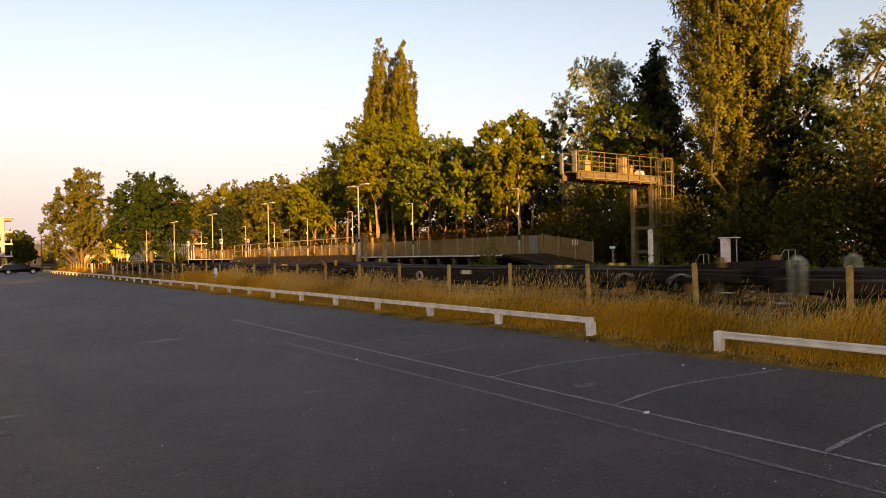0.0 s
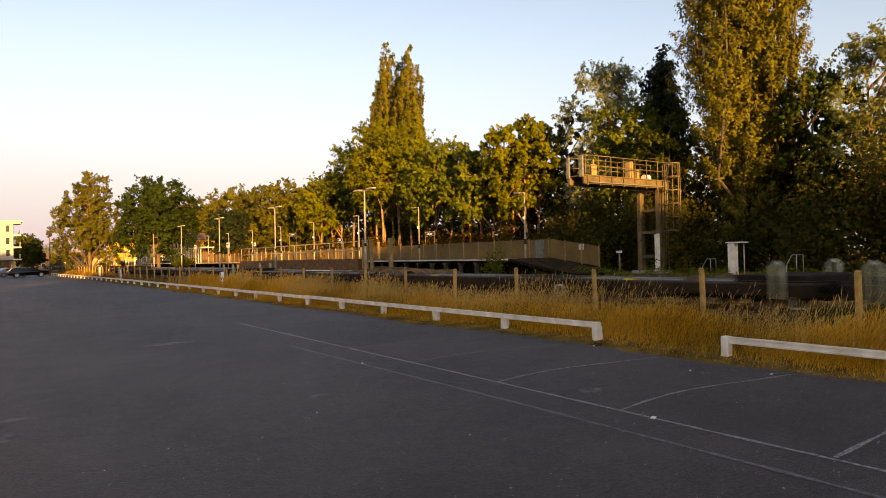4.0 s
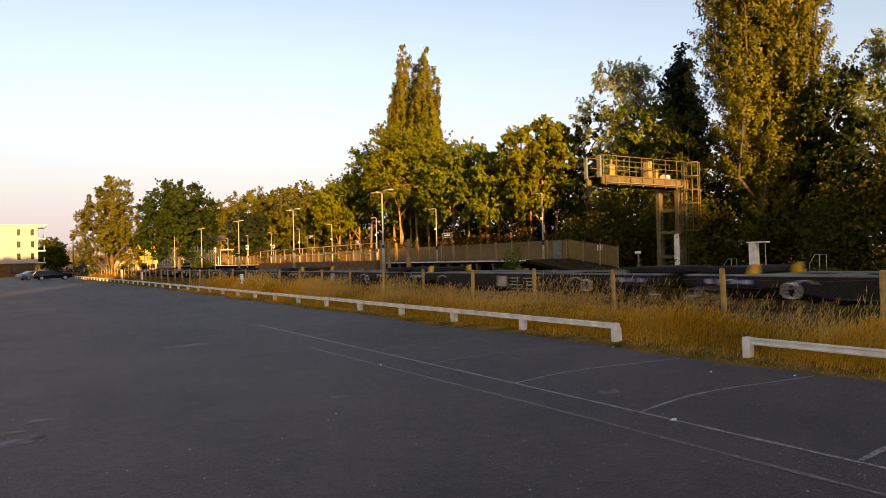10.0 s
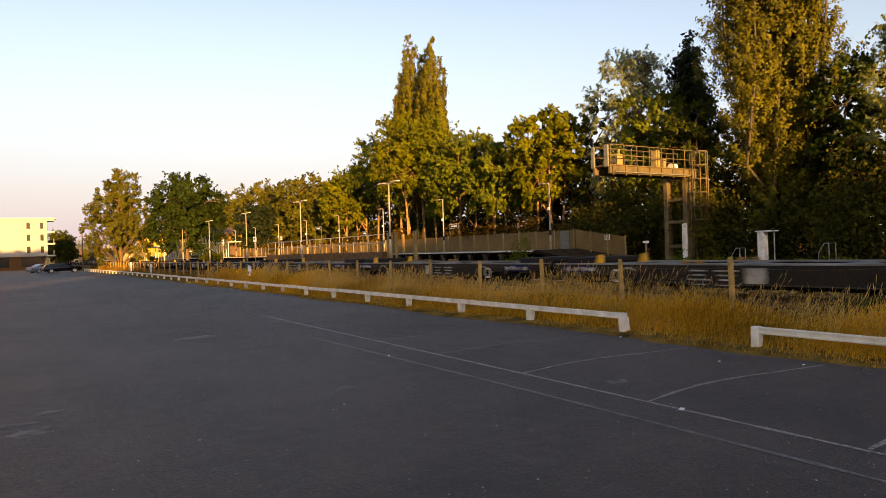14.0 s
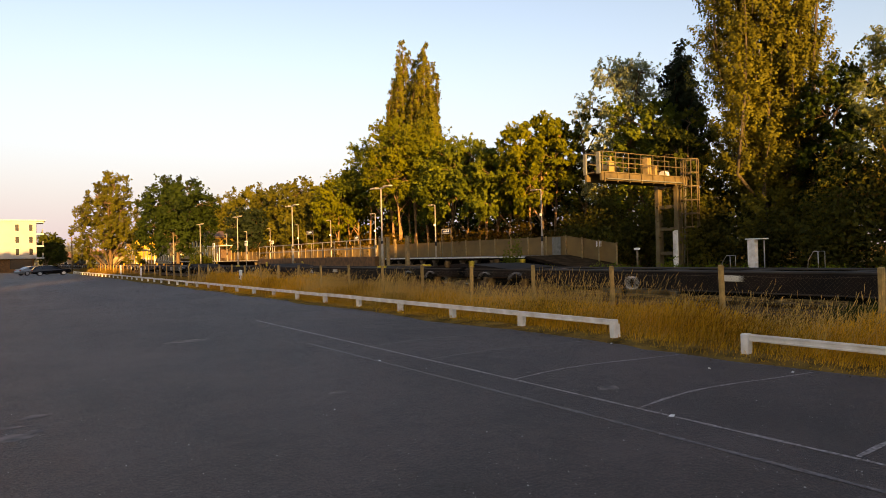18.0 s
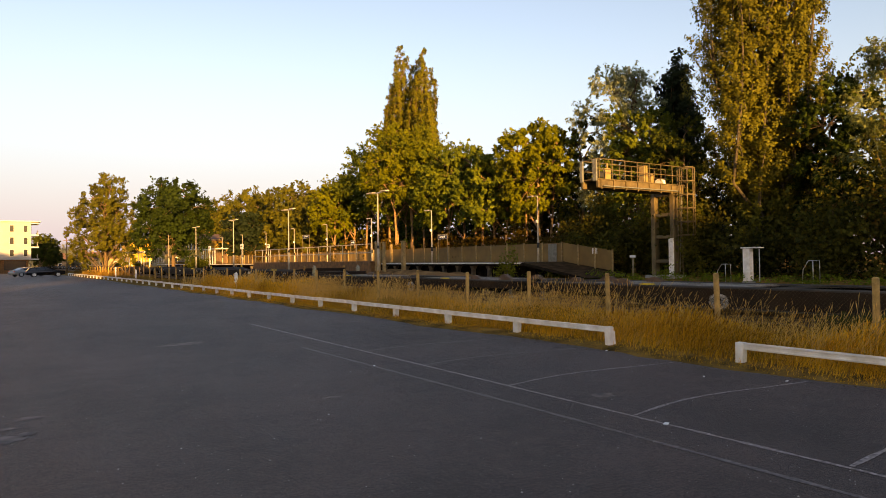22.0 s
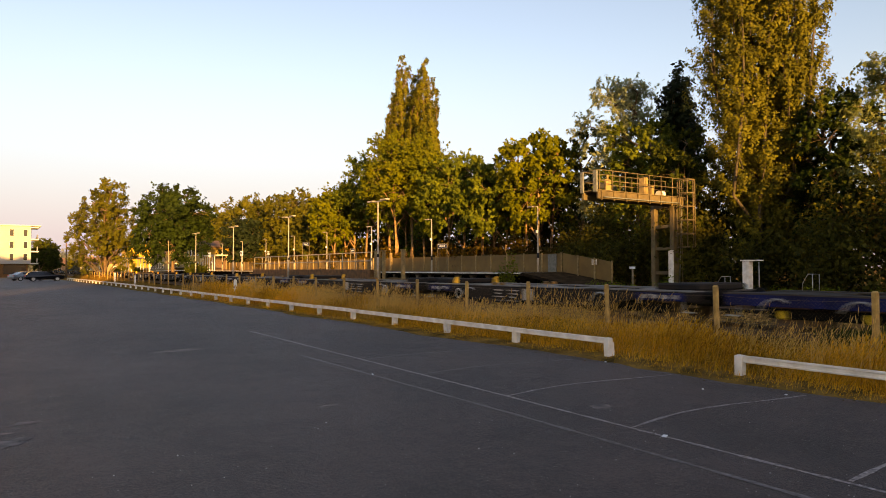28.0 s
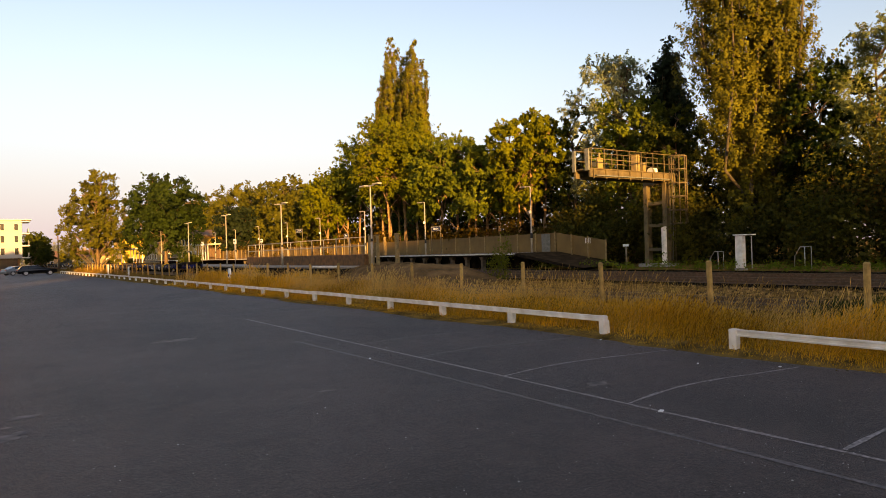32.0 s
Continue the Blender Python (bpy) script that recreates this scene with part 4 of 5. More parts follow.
def poplar(label, x, y, z, h, w, seed, leaders=14, plumes=42, per=40, leaf=0.26, leaves=None, full=0.62, bark=None, reach=1.0, bare=0.05, fat=0.3, flare=0.45, pinch=0.62, loose=0.02):
    """Upright poplar: steep leaders that part low down, each with plumes of twigs pointing up and out."""
    rng = np.random.default_rng(seed)
    t = thing("poplar_tree", pose(x, y, z), label, "tree")
    bark = bark or BARK
    wood, limbs = Geo(), Geo()
    r0 = h * 0.013
    wood.tube([(rng.uniform(-.03, .03) * i, rng.uniform(-.03, .03) * i, h * 0.93 * i / 8 - (0.3 if i == 0 else 0)) for i in range(9)], [r0 * (1.4 if i == 0 else 1 - 0.115 * i) for i in range(9)], 9)
    S, D, L = [], [], []
    for k in range(leaders * 5):
        # low skirt of spreading twigs
        a, zt = 2.4 * k + rng.uniform(-.4, .4), h * rng.uniform(0.03, 0.3)
        r = 0.5 * w * rng.uniform(0.15, 0.75)
        S.append((r * math.cos(a), r * math.sin(a), zt))
        D.append(unit(np.array((math.cos(a), math.sin(a), rng.uniform(0.3, 1.6)))))
        L.append(w * rng.uniform(0.1, 0.2))
    for k in range(leaders):
        a = 2.4 * k + rng.uniform(-.35, .35)
        f = 0 if k == 0 else math.sqrt((k + 0.3) / leaders)
        z0 = h * rng.uniform(0.04, 0.22) * (1 if k < leaders * 0.7 else 1.9)
        top = h * (0.965 if k == 0 else rng.uniform(0.86, 0.99) - 0.26 * pinch * f * f)
        rm = 0.5 * w * f * rng.uniform(0.62, 0.86)
        pts = []
        for i in range(9):
            u = i / 8
            r = rm * min(1, u / flare) ** 0.65 * (1 - pinch * max(0, (u - full) / (1 - full)) ** 1.4)
            pts.append(Vector((r * math.cos(a + 0.25 * math.sin(3 * u + k)), r * math.sin(a + 0.25 * math.sin(3 * u + k)), z0 + (top - z0) * u)))
        limbs.tube(pts, [r0 * (0.34 - 0.035 * i) for i in range(9)], 5, False)
        for j in range(plumes):
            u = bare + (1 - bare) * (j + rng.uniform(0, 1)) / plumes
            i = min(7, int(u * 8))
            p = pts[i].lerp(pts[i + 1], u * 8 - i)
            b = a + rng.normal() * 1.0 if rng.uniform() < 0.7 else rng.uniform(0, 6.28)
            g = radians(rng.uniform(14, 46 if loose < 0.03 else 68)) * (1 - 0.5 * u)
            n = w * rng.uniform(0.09, 0.2) * reach * (1.15 - 0.6 * u)
            d = np.array((math.cos(b) * math.sin(g), math.sin(b) * math.sin(g), math.cos(g)))
            S.append(np.array(p) + rng.normal(size=3) * loose * w)
            D.append(d)
            L.append(n * 1.25)
    S, D, L = np.array(S, float), np.array(D), np.array(L)
    for p, d, n in list(zip(S, D, L))[::3]:
        limbs.tube([p, p + d * n * 0.8], [r0 * 0.1, r0 * 0.03], 4, False)
    return finish_tree(t, wood, limbs, S, D, L, per, fat, leaf, leaves or LEAF_POPLAR, bark, rng, 0.0, 0.7, 0.5)


def broadleaf(name, label, x, y, z, h, w, leaves, seed, n_leaf, leaf=0.26, base=0.3, lobes=13, clumps=16, twigs=5, trunks=1, trunk_r=None, bark=None, squeeze=1.0, droop=0.25, narrow=0.62, fat=0.13, spread=1.0, hang=0.0, peak=0.0, rough=0.55, core=4):
    """A broad crown: limbs end in lobes, each lobe a shell of leafy clumps, each clump a fan of twigs."""
    rng = np.random.default_rng(seed)
    t = thing(name, pose(x, y, z), label, "tree")
    bark = bark or BARK
    r0 = trunk_r or h * 0.016
    wood, limbs = Geo(), Geo()
    stems = []
    for k in range(trunks):
        ox, oy = (0, 0) if trunks == 1 else (w * 0.16 * math.cos(2.1 * k + seed) + rng.uniform(-.3, .3), w * 0.16 * math.sin(2.1 * k + seed) + rng.uniform(-.3, .3))
        lean = rng.uniform(-.05, .05, 2) * h
        path = [Vector((ox + lean[0] * (i / 6) ** 2 + rng.normal() * 0.05 * min(i, 1), oy + lean[1] * (i / 6) ** 2 + rng.normal() * 0.05 * min(i, 1), h * 0.82 * i / 6 - (0.3 if i == 0 else 0))) for i in range(7)]
        wood.tube(path, [r0 * (1.4 if i == 0 else 1 - 0.14 * i) / (1 if trunks == 1 else 1.25) for i in range(7)], 9)
        stems.append(path)
    hc = h * (1 - base)
    mid = h * base + hc * 0.46
    S, D, L = [], [], []
    for k in range(core * 12):
        d = unit(rng.normal(size=3)) * rng.uniform(0.1, 0.75) ** 0.7
        q = np.array((d[0] * 0.42 * w, d[1] * 0.42 * w, mid + d[2] * 0.42 * hc))
        for e in range(twigs):
            S.append(q)
            D.append(unit(rng.normal(size=3)))
            L.append(0.1 * w * rng.uniform(0.5, 1.2))
    for k in range(lobes):
        v = 1 - 1.72 * (k + 0.5) / lobes
        a = 2.39996 * k + rng.uniform(-.4, .4)
        rr = math.sqrt(max(0, 1 - v * v))
        if peak and v > 0:
            rr *= 1 - peak * v
        rl = 0.235 * w * rng.uniform(0.78, 1.2) * squeeze
        far = rng.uniform(0.82, 1.06)
        c = np.array((rr * math.cos(a) * (0.5 * w - rl * 0.9) * far * spread, rr * math.sin(a) * (0.5 * w - rl * 0.9) * far * spread, mid + v * (0.52 * hc - rl * 0.62) * (far if v > 0 else 1)))
        st = stems[k % trunks]
        zs = max(h * base * 0.75, c[2] - 0.9 * math.hypot(c[0], c[1]) - 0.05 * h)
        i = min(5, int(zs / (h * 0.82) * 6))
        p = st[i].lerp(st[i + 1], max(0, min(1, zs / (h * 0.82) * 6 - i)))
        branch(limbs, p, c, r0 * 0.42, r0 * 0.16, rng)
        lobe_way = unit(np.array((c[0], c[1], c[2] - mid + 0.2 * hc)))
        n = 0
        while n < clumps:
            d = unit(rng.normal(size=3))
            if d @ lobe_way < -0.3:
                continue
            n += 1
            q = c + d * (rl, rl, rl * 0.78) * rng.uniform(0.55, 1.0)
            if n % 2:
                branch(limbs, c, q, r0 * 0.13, r0 * 0.04, rng, 0.05)
            size = rl * rng.uniform(0.32, 0.62)
            for e in range(twigs):
                wy = unit(d * 0.75 + unit(rng.normal(size=3)) * 0.8 + np.array((0, 0, 0.15 - hang)))
                S.append(q)
                D.append(wy)
                L.append(size * rng.uniform(0.7, 1.25) * (1 + (0.6 if hang else 0)))
    S, D, L = np.array(S), np.array(D), np.array(L)
    per = max(3, n_leaf // len(S))
    return finish_tree(t, wood, limbs, S, D, L, per, fat * w * 0.1, leaf, leaves, bark, rng, droop, narrow, rough, 0.35)


GOLD = "broad-leaved tree in golden evening light behind the platform"
LOMBARDY = "tall narrow Lombardy poplar with dense golden-green foliage"
for i, (x, y, h, w) in enumerate([(46, 78.0, 31.0, 5.4), (46.5, 73.2, 29.9, 5.4), (47, 75.6, 28.6, 5.0), (46, 81.0, 23.6, 4.2), (45.5, 70.6, 23.4, 4.2), (46.5, 79.8, 27.4, 4.2)]):
    poplar(LOMBARDY, x, y, 0.6, h, w, 100 + i, 10, 36, 52, 0.27, full=0.8, fat=0.22, reach=1.0, pinch=0.38)
# golden row behind the far platform
row = [(37, 77.5, 12.2, 9.5), (38, 70.5, 15.4, 9.5), (36.5, 60.4, 15.4, 11.0), (37.5, 64.8, 13.6, 8.6), (37, 51.5, 12.2, 8.4), (38, 55.5, 12.8, 8.0), (36, 45.4, 10.6, 6.4), (37, 40.6, 12.7, 7.6), (40, 44.5, 11.2, 6.0)]
for i, (x, y, h, w) in enumerate(row):
    broadleaf("maple_tree", GOLD, x, y, 0.6, h, w, LEAF_OLIVE if i == 8 else LEAF_MAPLE if i in (1, 3, 4, 5, 6) else LEAF_GOLD, 200 + i, 26000, 0.27, 0.4 if i in (1, 2, 3) else 0.32, 15, 13, 5, trunk_r=0.2, trunks=4 if i in (1, 2, 3) else 3, bark=BARK_SUNLIT)
broadleaf("maple_tree", "sparse dark tree with open branches beside the gantry", 39, 37.6, 0.6, 13.0, 4.6, LEAF_OLIVE, 231, 7000, 0.25, 0.25, 12, 8, 4, squeeze=0.8)
# row going away beyond
for i, (x, y, h, w) in enumerate([(42, 95, 13, 10), (42, 109, 15.2, 11), (41, 119, 14, 9), (42, 131, 16.4, 12.5), (43, 153, 16.4, 11), (40, 100, 11, 9), (38, 88, 10.5, 8), (44, 170, 17, 12), (46, 190, 17, 13)]):
    broadleaf("maple_tree", GOLD, x, y, 0.6, h, w, LEAF_ASH, 300 + i, 11000, 0.46, 0.14, 13, 10, 5, trunk_r=0.2, fat=0.16)
broadleaf("maple_tree", "dark green tree standing among golden trees", 35.5, 113.5, 0.6, 10.5, 9.0, LEAF_DARK, 330, 10000, 0.46, 0.1, 12, 10, 5)
broadleaf("lime_tree", "dark green round-crowned tree in shade on the platform", 19.75, 95, IZ, 12.4, 10.6, LEAF_LIME, 340, 32000, 0.34, 0.08, 18, 13, 5, fat=0.16, core=10)
broadleaf("ash_tree", "leafy golden-green tree beside the lineside fence", 13.1, 109, 0.1, 14.9, 11.2, LEAF_ASH, 341, 30000, 0.3, 0.02, 28, 10, 5, trunk_r=0.3, squeeze=0.68, peak=0.45, fat=0.12, core=12)
# tall group behind the cabinet and the gantry
broadleaf("willow_tree", "tall pale willow with loose drooping foliage", 40, 34.4, 0.6, 16.8, 7.4, LEAF_WILLOW, 400, 30000, 0.24, 0.2, 20, 11, 5, droop=0.9, narrow=0.34, hang=0.55, squeeze=0.7, trunks=2)
poplar("dark narrow evergreen tree", 44, 32.4, 0.6, 17.6, 4.4, 401, 9, 30, 60, 0.3, LEAF_DARK, 0.6, reach=1.3, pinch=0.6, loose=0.05).name = "conifer_tree"
poplar("broad tall poplar with warm golden foliage", 39, 22.4, 0.6, 25.5, 9.0, 402, 26, 66, 96, 0.165, LEAF_PLUME, 0.85, BARK_PALE, 0.9, 0.0, 0.2, 0.12, 0.35, 0.055)
broadleaf("maple_tree", "dark leafy tree filling the space under the poplar", 38.5, 18.2, 0.6, 11.6, 4.6, LEAF_GREEN, 403, 26000, 0.22, 0.1, 16, 12, 5)
broadleaf("willow_tree", "pale loose-leaved tree with sky showing through", 40, 14.6, 0.6, 14.0, 7.6, LEAF_SALLOW, 404, 40000, 0.2, 0.12, 22, 11, 5, droop=0.8, narrow=0.4, hang=0.4, squeeze=0.7, trunks=2)
broadleaf("maple_tree", "golden-green tree behind the signal gantry", 38, 30.8, 0.6, 12.4, 6.4, LEAF_MAPLE, 405, 20000, 0.24, 0.15, 15, 12, 5)
broadleaf("maple_tree", "dark green tree behind the signal gantry", 37.5, 27.2, 0.6, 10.5, 5.6, LEAF_OLIVE, 406, 16000, 0.24, 0.1, 14, 11, 5)


def thicket(name, label, boxes, leaf, material, seed):
    """Undergrowth: many leaf clumps on overlapping bushes; boxes of x, y, z, radius, height, leaves."""
    rng = np.random.default_rng(seed)
    cs, ns = [], []
    for x, y, z, r, h, n in boxes:
        for k in range(9):
            o = rng.normal(size=3) * (r * 0.45, r * 0.45, h * 0.22)
            d = rng.normal(size=(n // 9, 3))
            d /= np.linalg.norm(d, axis=1)[:, None]
            c = (d * 0.5 + rng.normal(size=d.shape) * 0.28) * (r * 0.6, r * 0.6, h * 0.35)
            c = c + o + (x, y, z + h * 0.45)
            c[:, 2] = np.maximum(c[:, 2], z)
            cs.append(c)
            ns.append(d)
    me = leaf_cloud(name, np.concatenate(cs), leaf, rng, material, 0.2, facing=np.concatenate(ns))
    return tagged(new(name, me), label, "bushes", "", "stuff")


rng = np.random.default_rng(11)
# low and deep undergrowth takes dark leaf colours in place of shade
thicket("undergrowth", "undergrowth below the trackside trees, its leaves coloured dark for shade", [(35.6 + rng.uniform(-.8, 1.4), y, 0.55, 2.2, rng.uniform(3.2, 6.5), 2300) for y in np.arange(2, 36, 1.9)], 0.22, LEAF_SHADE, 21)
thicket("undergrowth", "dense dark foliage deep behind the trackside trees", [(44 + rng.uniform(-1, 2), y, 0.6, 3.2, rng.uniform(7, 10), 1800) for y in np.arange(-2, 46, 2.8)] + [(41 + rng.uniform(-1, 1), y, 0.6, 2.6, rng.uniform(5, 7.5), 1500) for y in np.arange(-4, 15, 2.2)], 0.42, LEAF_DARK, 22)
thicket("undergrowth", "rust-tinged bushes behind the platform fence", [(35.2 + rng.uniform(-.6, 1.4), y, 0.6, 2.2, rng.uniform(2.2, 3.6), 1500) for y in np.arange(36, 112, 2.4)], 0.3, LEAF_BUSH, 23)
thicket("undergrowth", "dense leaves deep among the golden trees, coloured dark for shade", [(42 + rng.uniform(-1, 2), y, 0.6, 3.4, rng.uniform(6, 8.5), 850) for y in np.arange(44, 200, 4.2)], 0.5, LEAF_GREEN, 24)
thicket("undergrowth", "golden-brown bushes filling the space among the trunks", [(39.5 + rng.uniform(-.8, .8), y, 0.6, 2.0, rng.uniform(3.4, 5.2), 950) for y in np.arange(36, 84, 2.3)], 0.32, LEAF_BUSH, 33)
thicket("autumn_bushes", "orange-tinged bushes under the trees beside the line", [(34.8 + rng.uniform(-.5, .5), y, 0.55, 1.5, rng.uniform(5.0, 7.5), 1300) for y in (8.0, 9.8, 11.6, 13.2)], 0.2, LEAF_BUSH, 31)
thicket("golden_bushes", "olive-gold bushes at the ramp end", [(35.0 + rng.uniform(-.4, .4), y, 0.55, 1.6, h, 1300) for y, h in ((33.2, 4.6), (31.6, 5.6), (30.2, 5.0), (25.0, 4.0), (16.8, 6.2), (14.6, 7.2), (12.2, 7.6))], 0.2, LEAF_ASH, 32)
thicket("trackside_weeds", "low green weeds beside the far track", [(30.6 + rng.uniform(-.6, .9), y, 0.45, 0.7, rng.uniform(0.3, 0.8), 160) for y in np.arange(4, 33, 0.7)], 0.1, WEED, 25)
thicket("young_sapling", "small bright green sapling growing beside the track", [(21.3, 25.7, 0.25, 0.65, 2.0, 1000)], 0.12, LEAF_SAPLING, 26)
thicket("distant_trees", "hazy far woodland beyond the car park", [(24 + rng.uniform(-6, 8), 320 + 8 * i, 0, 9, rng.uniform(8, 11), 1200) for i in range(10)]
        + [(-40 + 9 * i, 330 + rng.uniform(0, 20), 0, 9, rng.uniform(9, 13), 700) for i in range(9)], 0.9, HEDGE_FAR, 27)
thicket("platform_shrubs", "olive shrubs at the far end of the platform", [(20.6 + rng.uniform(-1, 1), y, 1.0, 1.1, rng.uniform(1.1, 1.7), 600) for y in (83, 92, 131, 150)], 0.26, LEAF_OLIVE, 28)
for i in range(3):
    broadleaf("oak_tree", "dark green round tree beyond the flats", 10.5 + 1.4 * i, 236 + 5 * i, 0, 11.6 - 0.6 * i, 9.0, LEAF_OLIVE, 380 + i, 5000, 0.6, 0.04, 12, 9, 4, core=6)


# ---- long dry grass ----
def grass(name, label, n, xr, yr, hr, w, material, seed, lean=0.25, heads=True):
    rng = np.random.default_rng(seed)
    x = rng.uniform(*xr, n)
    y = rng.uniform(*yr, n)
    keep = np.array([noise.noise((a * 0.9, b * 0.45, seed)) + rng.uniform(-0.5, 0.75) > -0.1 for a, b in zip(x, y)])
    x, y = x[keep], y[keep]
    n = len(x)
    z = np.interp(x, [p[0] for p in PROFILE], [p[1] for p in PROFILE]) - 0.02
    tall = np.array([0.78 + 0.85 * noise.noise((a * 0.5, b * 0.35, seed + 7)) for a, b in zip(x, y)])
    side = np.clip((x - xr[0]) / 0.5, 0.35, 1)
    h = rng.uniform(*hr, n) * tall * side
    a = rng.uniform(0, 2 * np.pi, n)
    l = rng.uniform(0, lean, n) * h * 1.6
    dx, dy = np.cos(a) * l + 0.06 * h, np.sin(a) * l - 0.28 * h
    pa = rng.uniform(0, np.pi, n)
    wx, wy = np.cos(pa) * w / 2, np.sin(pa) * w / 2
    k = rng.uniform(0.6, 1.3, n)
    wx, wy = wx * k, wy * k
    base = np.stack([x, y, z], 1)
    W = np.stack([wx, wy, 0 * wx], 1)
    mid = base + np.stack([dx * 0.3, dy * 0.3, h * 0.55], 1)
    top = base + np.stack([dx, dy, h], 1)
    up = top - np.stack([dx * 0.16, dy * 0.16, h * 0.16], 1)
    quads = [np.stack([base - W, base + W, mid + W * 0.7, mid - W * 0.7], 1), np.stack([mid - W * 0.7, mid + W * 0.7, up + W * 0.35, up - W * 0.35], 1)]
    if heads:
        quads.append(np.stack([up, (up + top) / 2 + W * 1.5, top, (up + top) / 2 - W * 1.5], 1))
    verts = np.concatenate(quads).reshape(-1, 3)
    return tagged(new(name, raw_mesh(name, verts, np.arange(len(verts)).reshape(-1, 4), material)), label, "grass", "", "stuff")


grass("long_grass", "long dry golden grass between barrier and fence", 58000, (10.68, 12.4), (-3, 30), (0.22, 0.7), 0.012, GRASS, 1)
grass("half_green_grass", "half-green undergrass among the dry stalks", 30000, (10.62, 12.6), (-3, 32), (0.12, 0.5), 0.012, OLIVE_GRASS, 17)
grass("long_grass", "dry golden grass between fence and track", 16000, (12.2, 13.9), (-3, 32), (0.1, 0.36), 0.014, GRASS, 9)
grass("seeding_grass", "tall pale seeding grass stalks along the fence", 24000, (10.75, 13.2), (-3, 34), (0.45, 1.0), 0.009, STRAW, 2, 0.45)
grass("seeding_grass", "tall pale seeding grass in front of the fence", 8000, (11.0, 13.3), (12.5, 40), (0.55, 1.05), 0.011, STRAW, 19, 0.35)
grass("long_grass", "dry golden grass along the far barrier", 17000, (10.72, 13.9), (30, 46), (0.45, 0.95), 0.022, GRASS, 3)
grass("short_grass", "short dull grass below the far fence", 14000, (10.72, 13.9), (46, 92), (0.15, 0.42), 0.03, DULL_GRASS, 13)
grass("seeding_grass", "pale seeding grass along the far fence", 4500, (10.6, 13.6), (30, 50), (0.6, 1.1), 0.022, STRAW, 8, 0.4)
grass("long_grass", "dry golden grass running into the distance", 14000, (10.7, 13.9), (92, 135), (0.35, 0.75), 0.05, DULL_GRASS, 4)
grass("verge_grass", "short grass creeping over the asphalt edge", 26000, (10.08, 10.75), (-3, 50), (0.05, 0.24), 0.01, GRASS, 5, 0.5, False)
grass("track_grass", "thin dry grass on the ballast beside the rails", 10000, (17.3, 21.5), (2, 36), (0.1, 0.36), 0.016, DULL_GRASS, 6, 0.4)
grass("green_weeds", "green leafy weeds among the dry grass", 7000, (11.9, 13.6), (2.5, 6.4), (0.3, 0.8), 0.03, DARK_WEED, 7, 0.5, False)


lrng = np.random.default_rng(91)
lp = np.stack([10.3 - np.abs(lrng.normal(size=900)) * 0.3, lrng.uniform(1, 30, 900), np.full(900, 0.02)], 1)
tagged(new("fallen_leaves", leaf_cloud("fallen_leaves", lp, 0.05, lrng, LEAF_BUSH, facing=np.tile((0.0, 0.0, 1.5), (900, 1)))), "dry brown leaves blown along the asphalt edge", "leaves", "", "stuff")


# ---- buildings ----
def window(parent, m, w, h):
    f = part("window", Geo().box((0, 0, 0), (w, 0.12, h), 0.02), CREAM_TRIM, parent, at=m)
    part("pane", Geo().box((0, -0.05, 0), (w - 0.14, 0.06, h - 0.14)), DARK_GLASS, f)
    return f


flats = thing("apartment_building", pose(-15.9, 175, 0.5), "cream rendered four-storey flats with corner balconies", "building")
part("wall", Geo().box((5.5, 7, 6.75), (33, 14, 8.5), 0.03), CREAM, flats)
part("ground_floor", Geo().box((5.5, 7.5, 0.9), (32, 13, 3.2)), BRICK_BROWN, flats, "dark recessed ground floor")
part("roof", Geo().box((6.3, 7, 11.1), (35.2, 14.8, 0.22), 0.04), CREAM_TRIM, flats)
for wx in (20.95, 18.35, 12.4, 9.8, 3.9, 1.3, -4.6, -7.2):
    for k in range(3):
        window(flats, pose(wx, 0.0, 4.05 + 2.7 * k), 0.85, 1.6)
for i in range(4):
    part("shopfront", Geo().box((19 - 6.5 * i, 0.9, 1.25), (4.2, 0.2, 2.1), 0.02), DARK_GLASS, flats)
for k in range(4):
    part("balcony_slab", Geo().box((22.7, 2.4, 2.6 + 2.7 * k), (1.6, 5.2, 0.28), 0.03), CREAM_TRIM, flats)
    if k < 3:
        b = part("balcony_rail", Geo().box((23.3, 2.4, 3.3 + 2.7 * k), (0.06, 5.0, 0.9)), GALV, flats)
        part("balcony_door", Geo().box((22.05, 2.4, 3.85 + 2.7 * k), (0.1, 2.2, 2.1)), DARK_GLASS, flats)


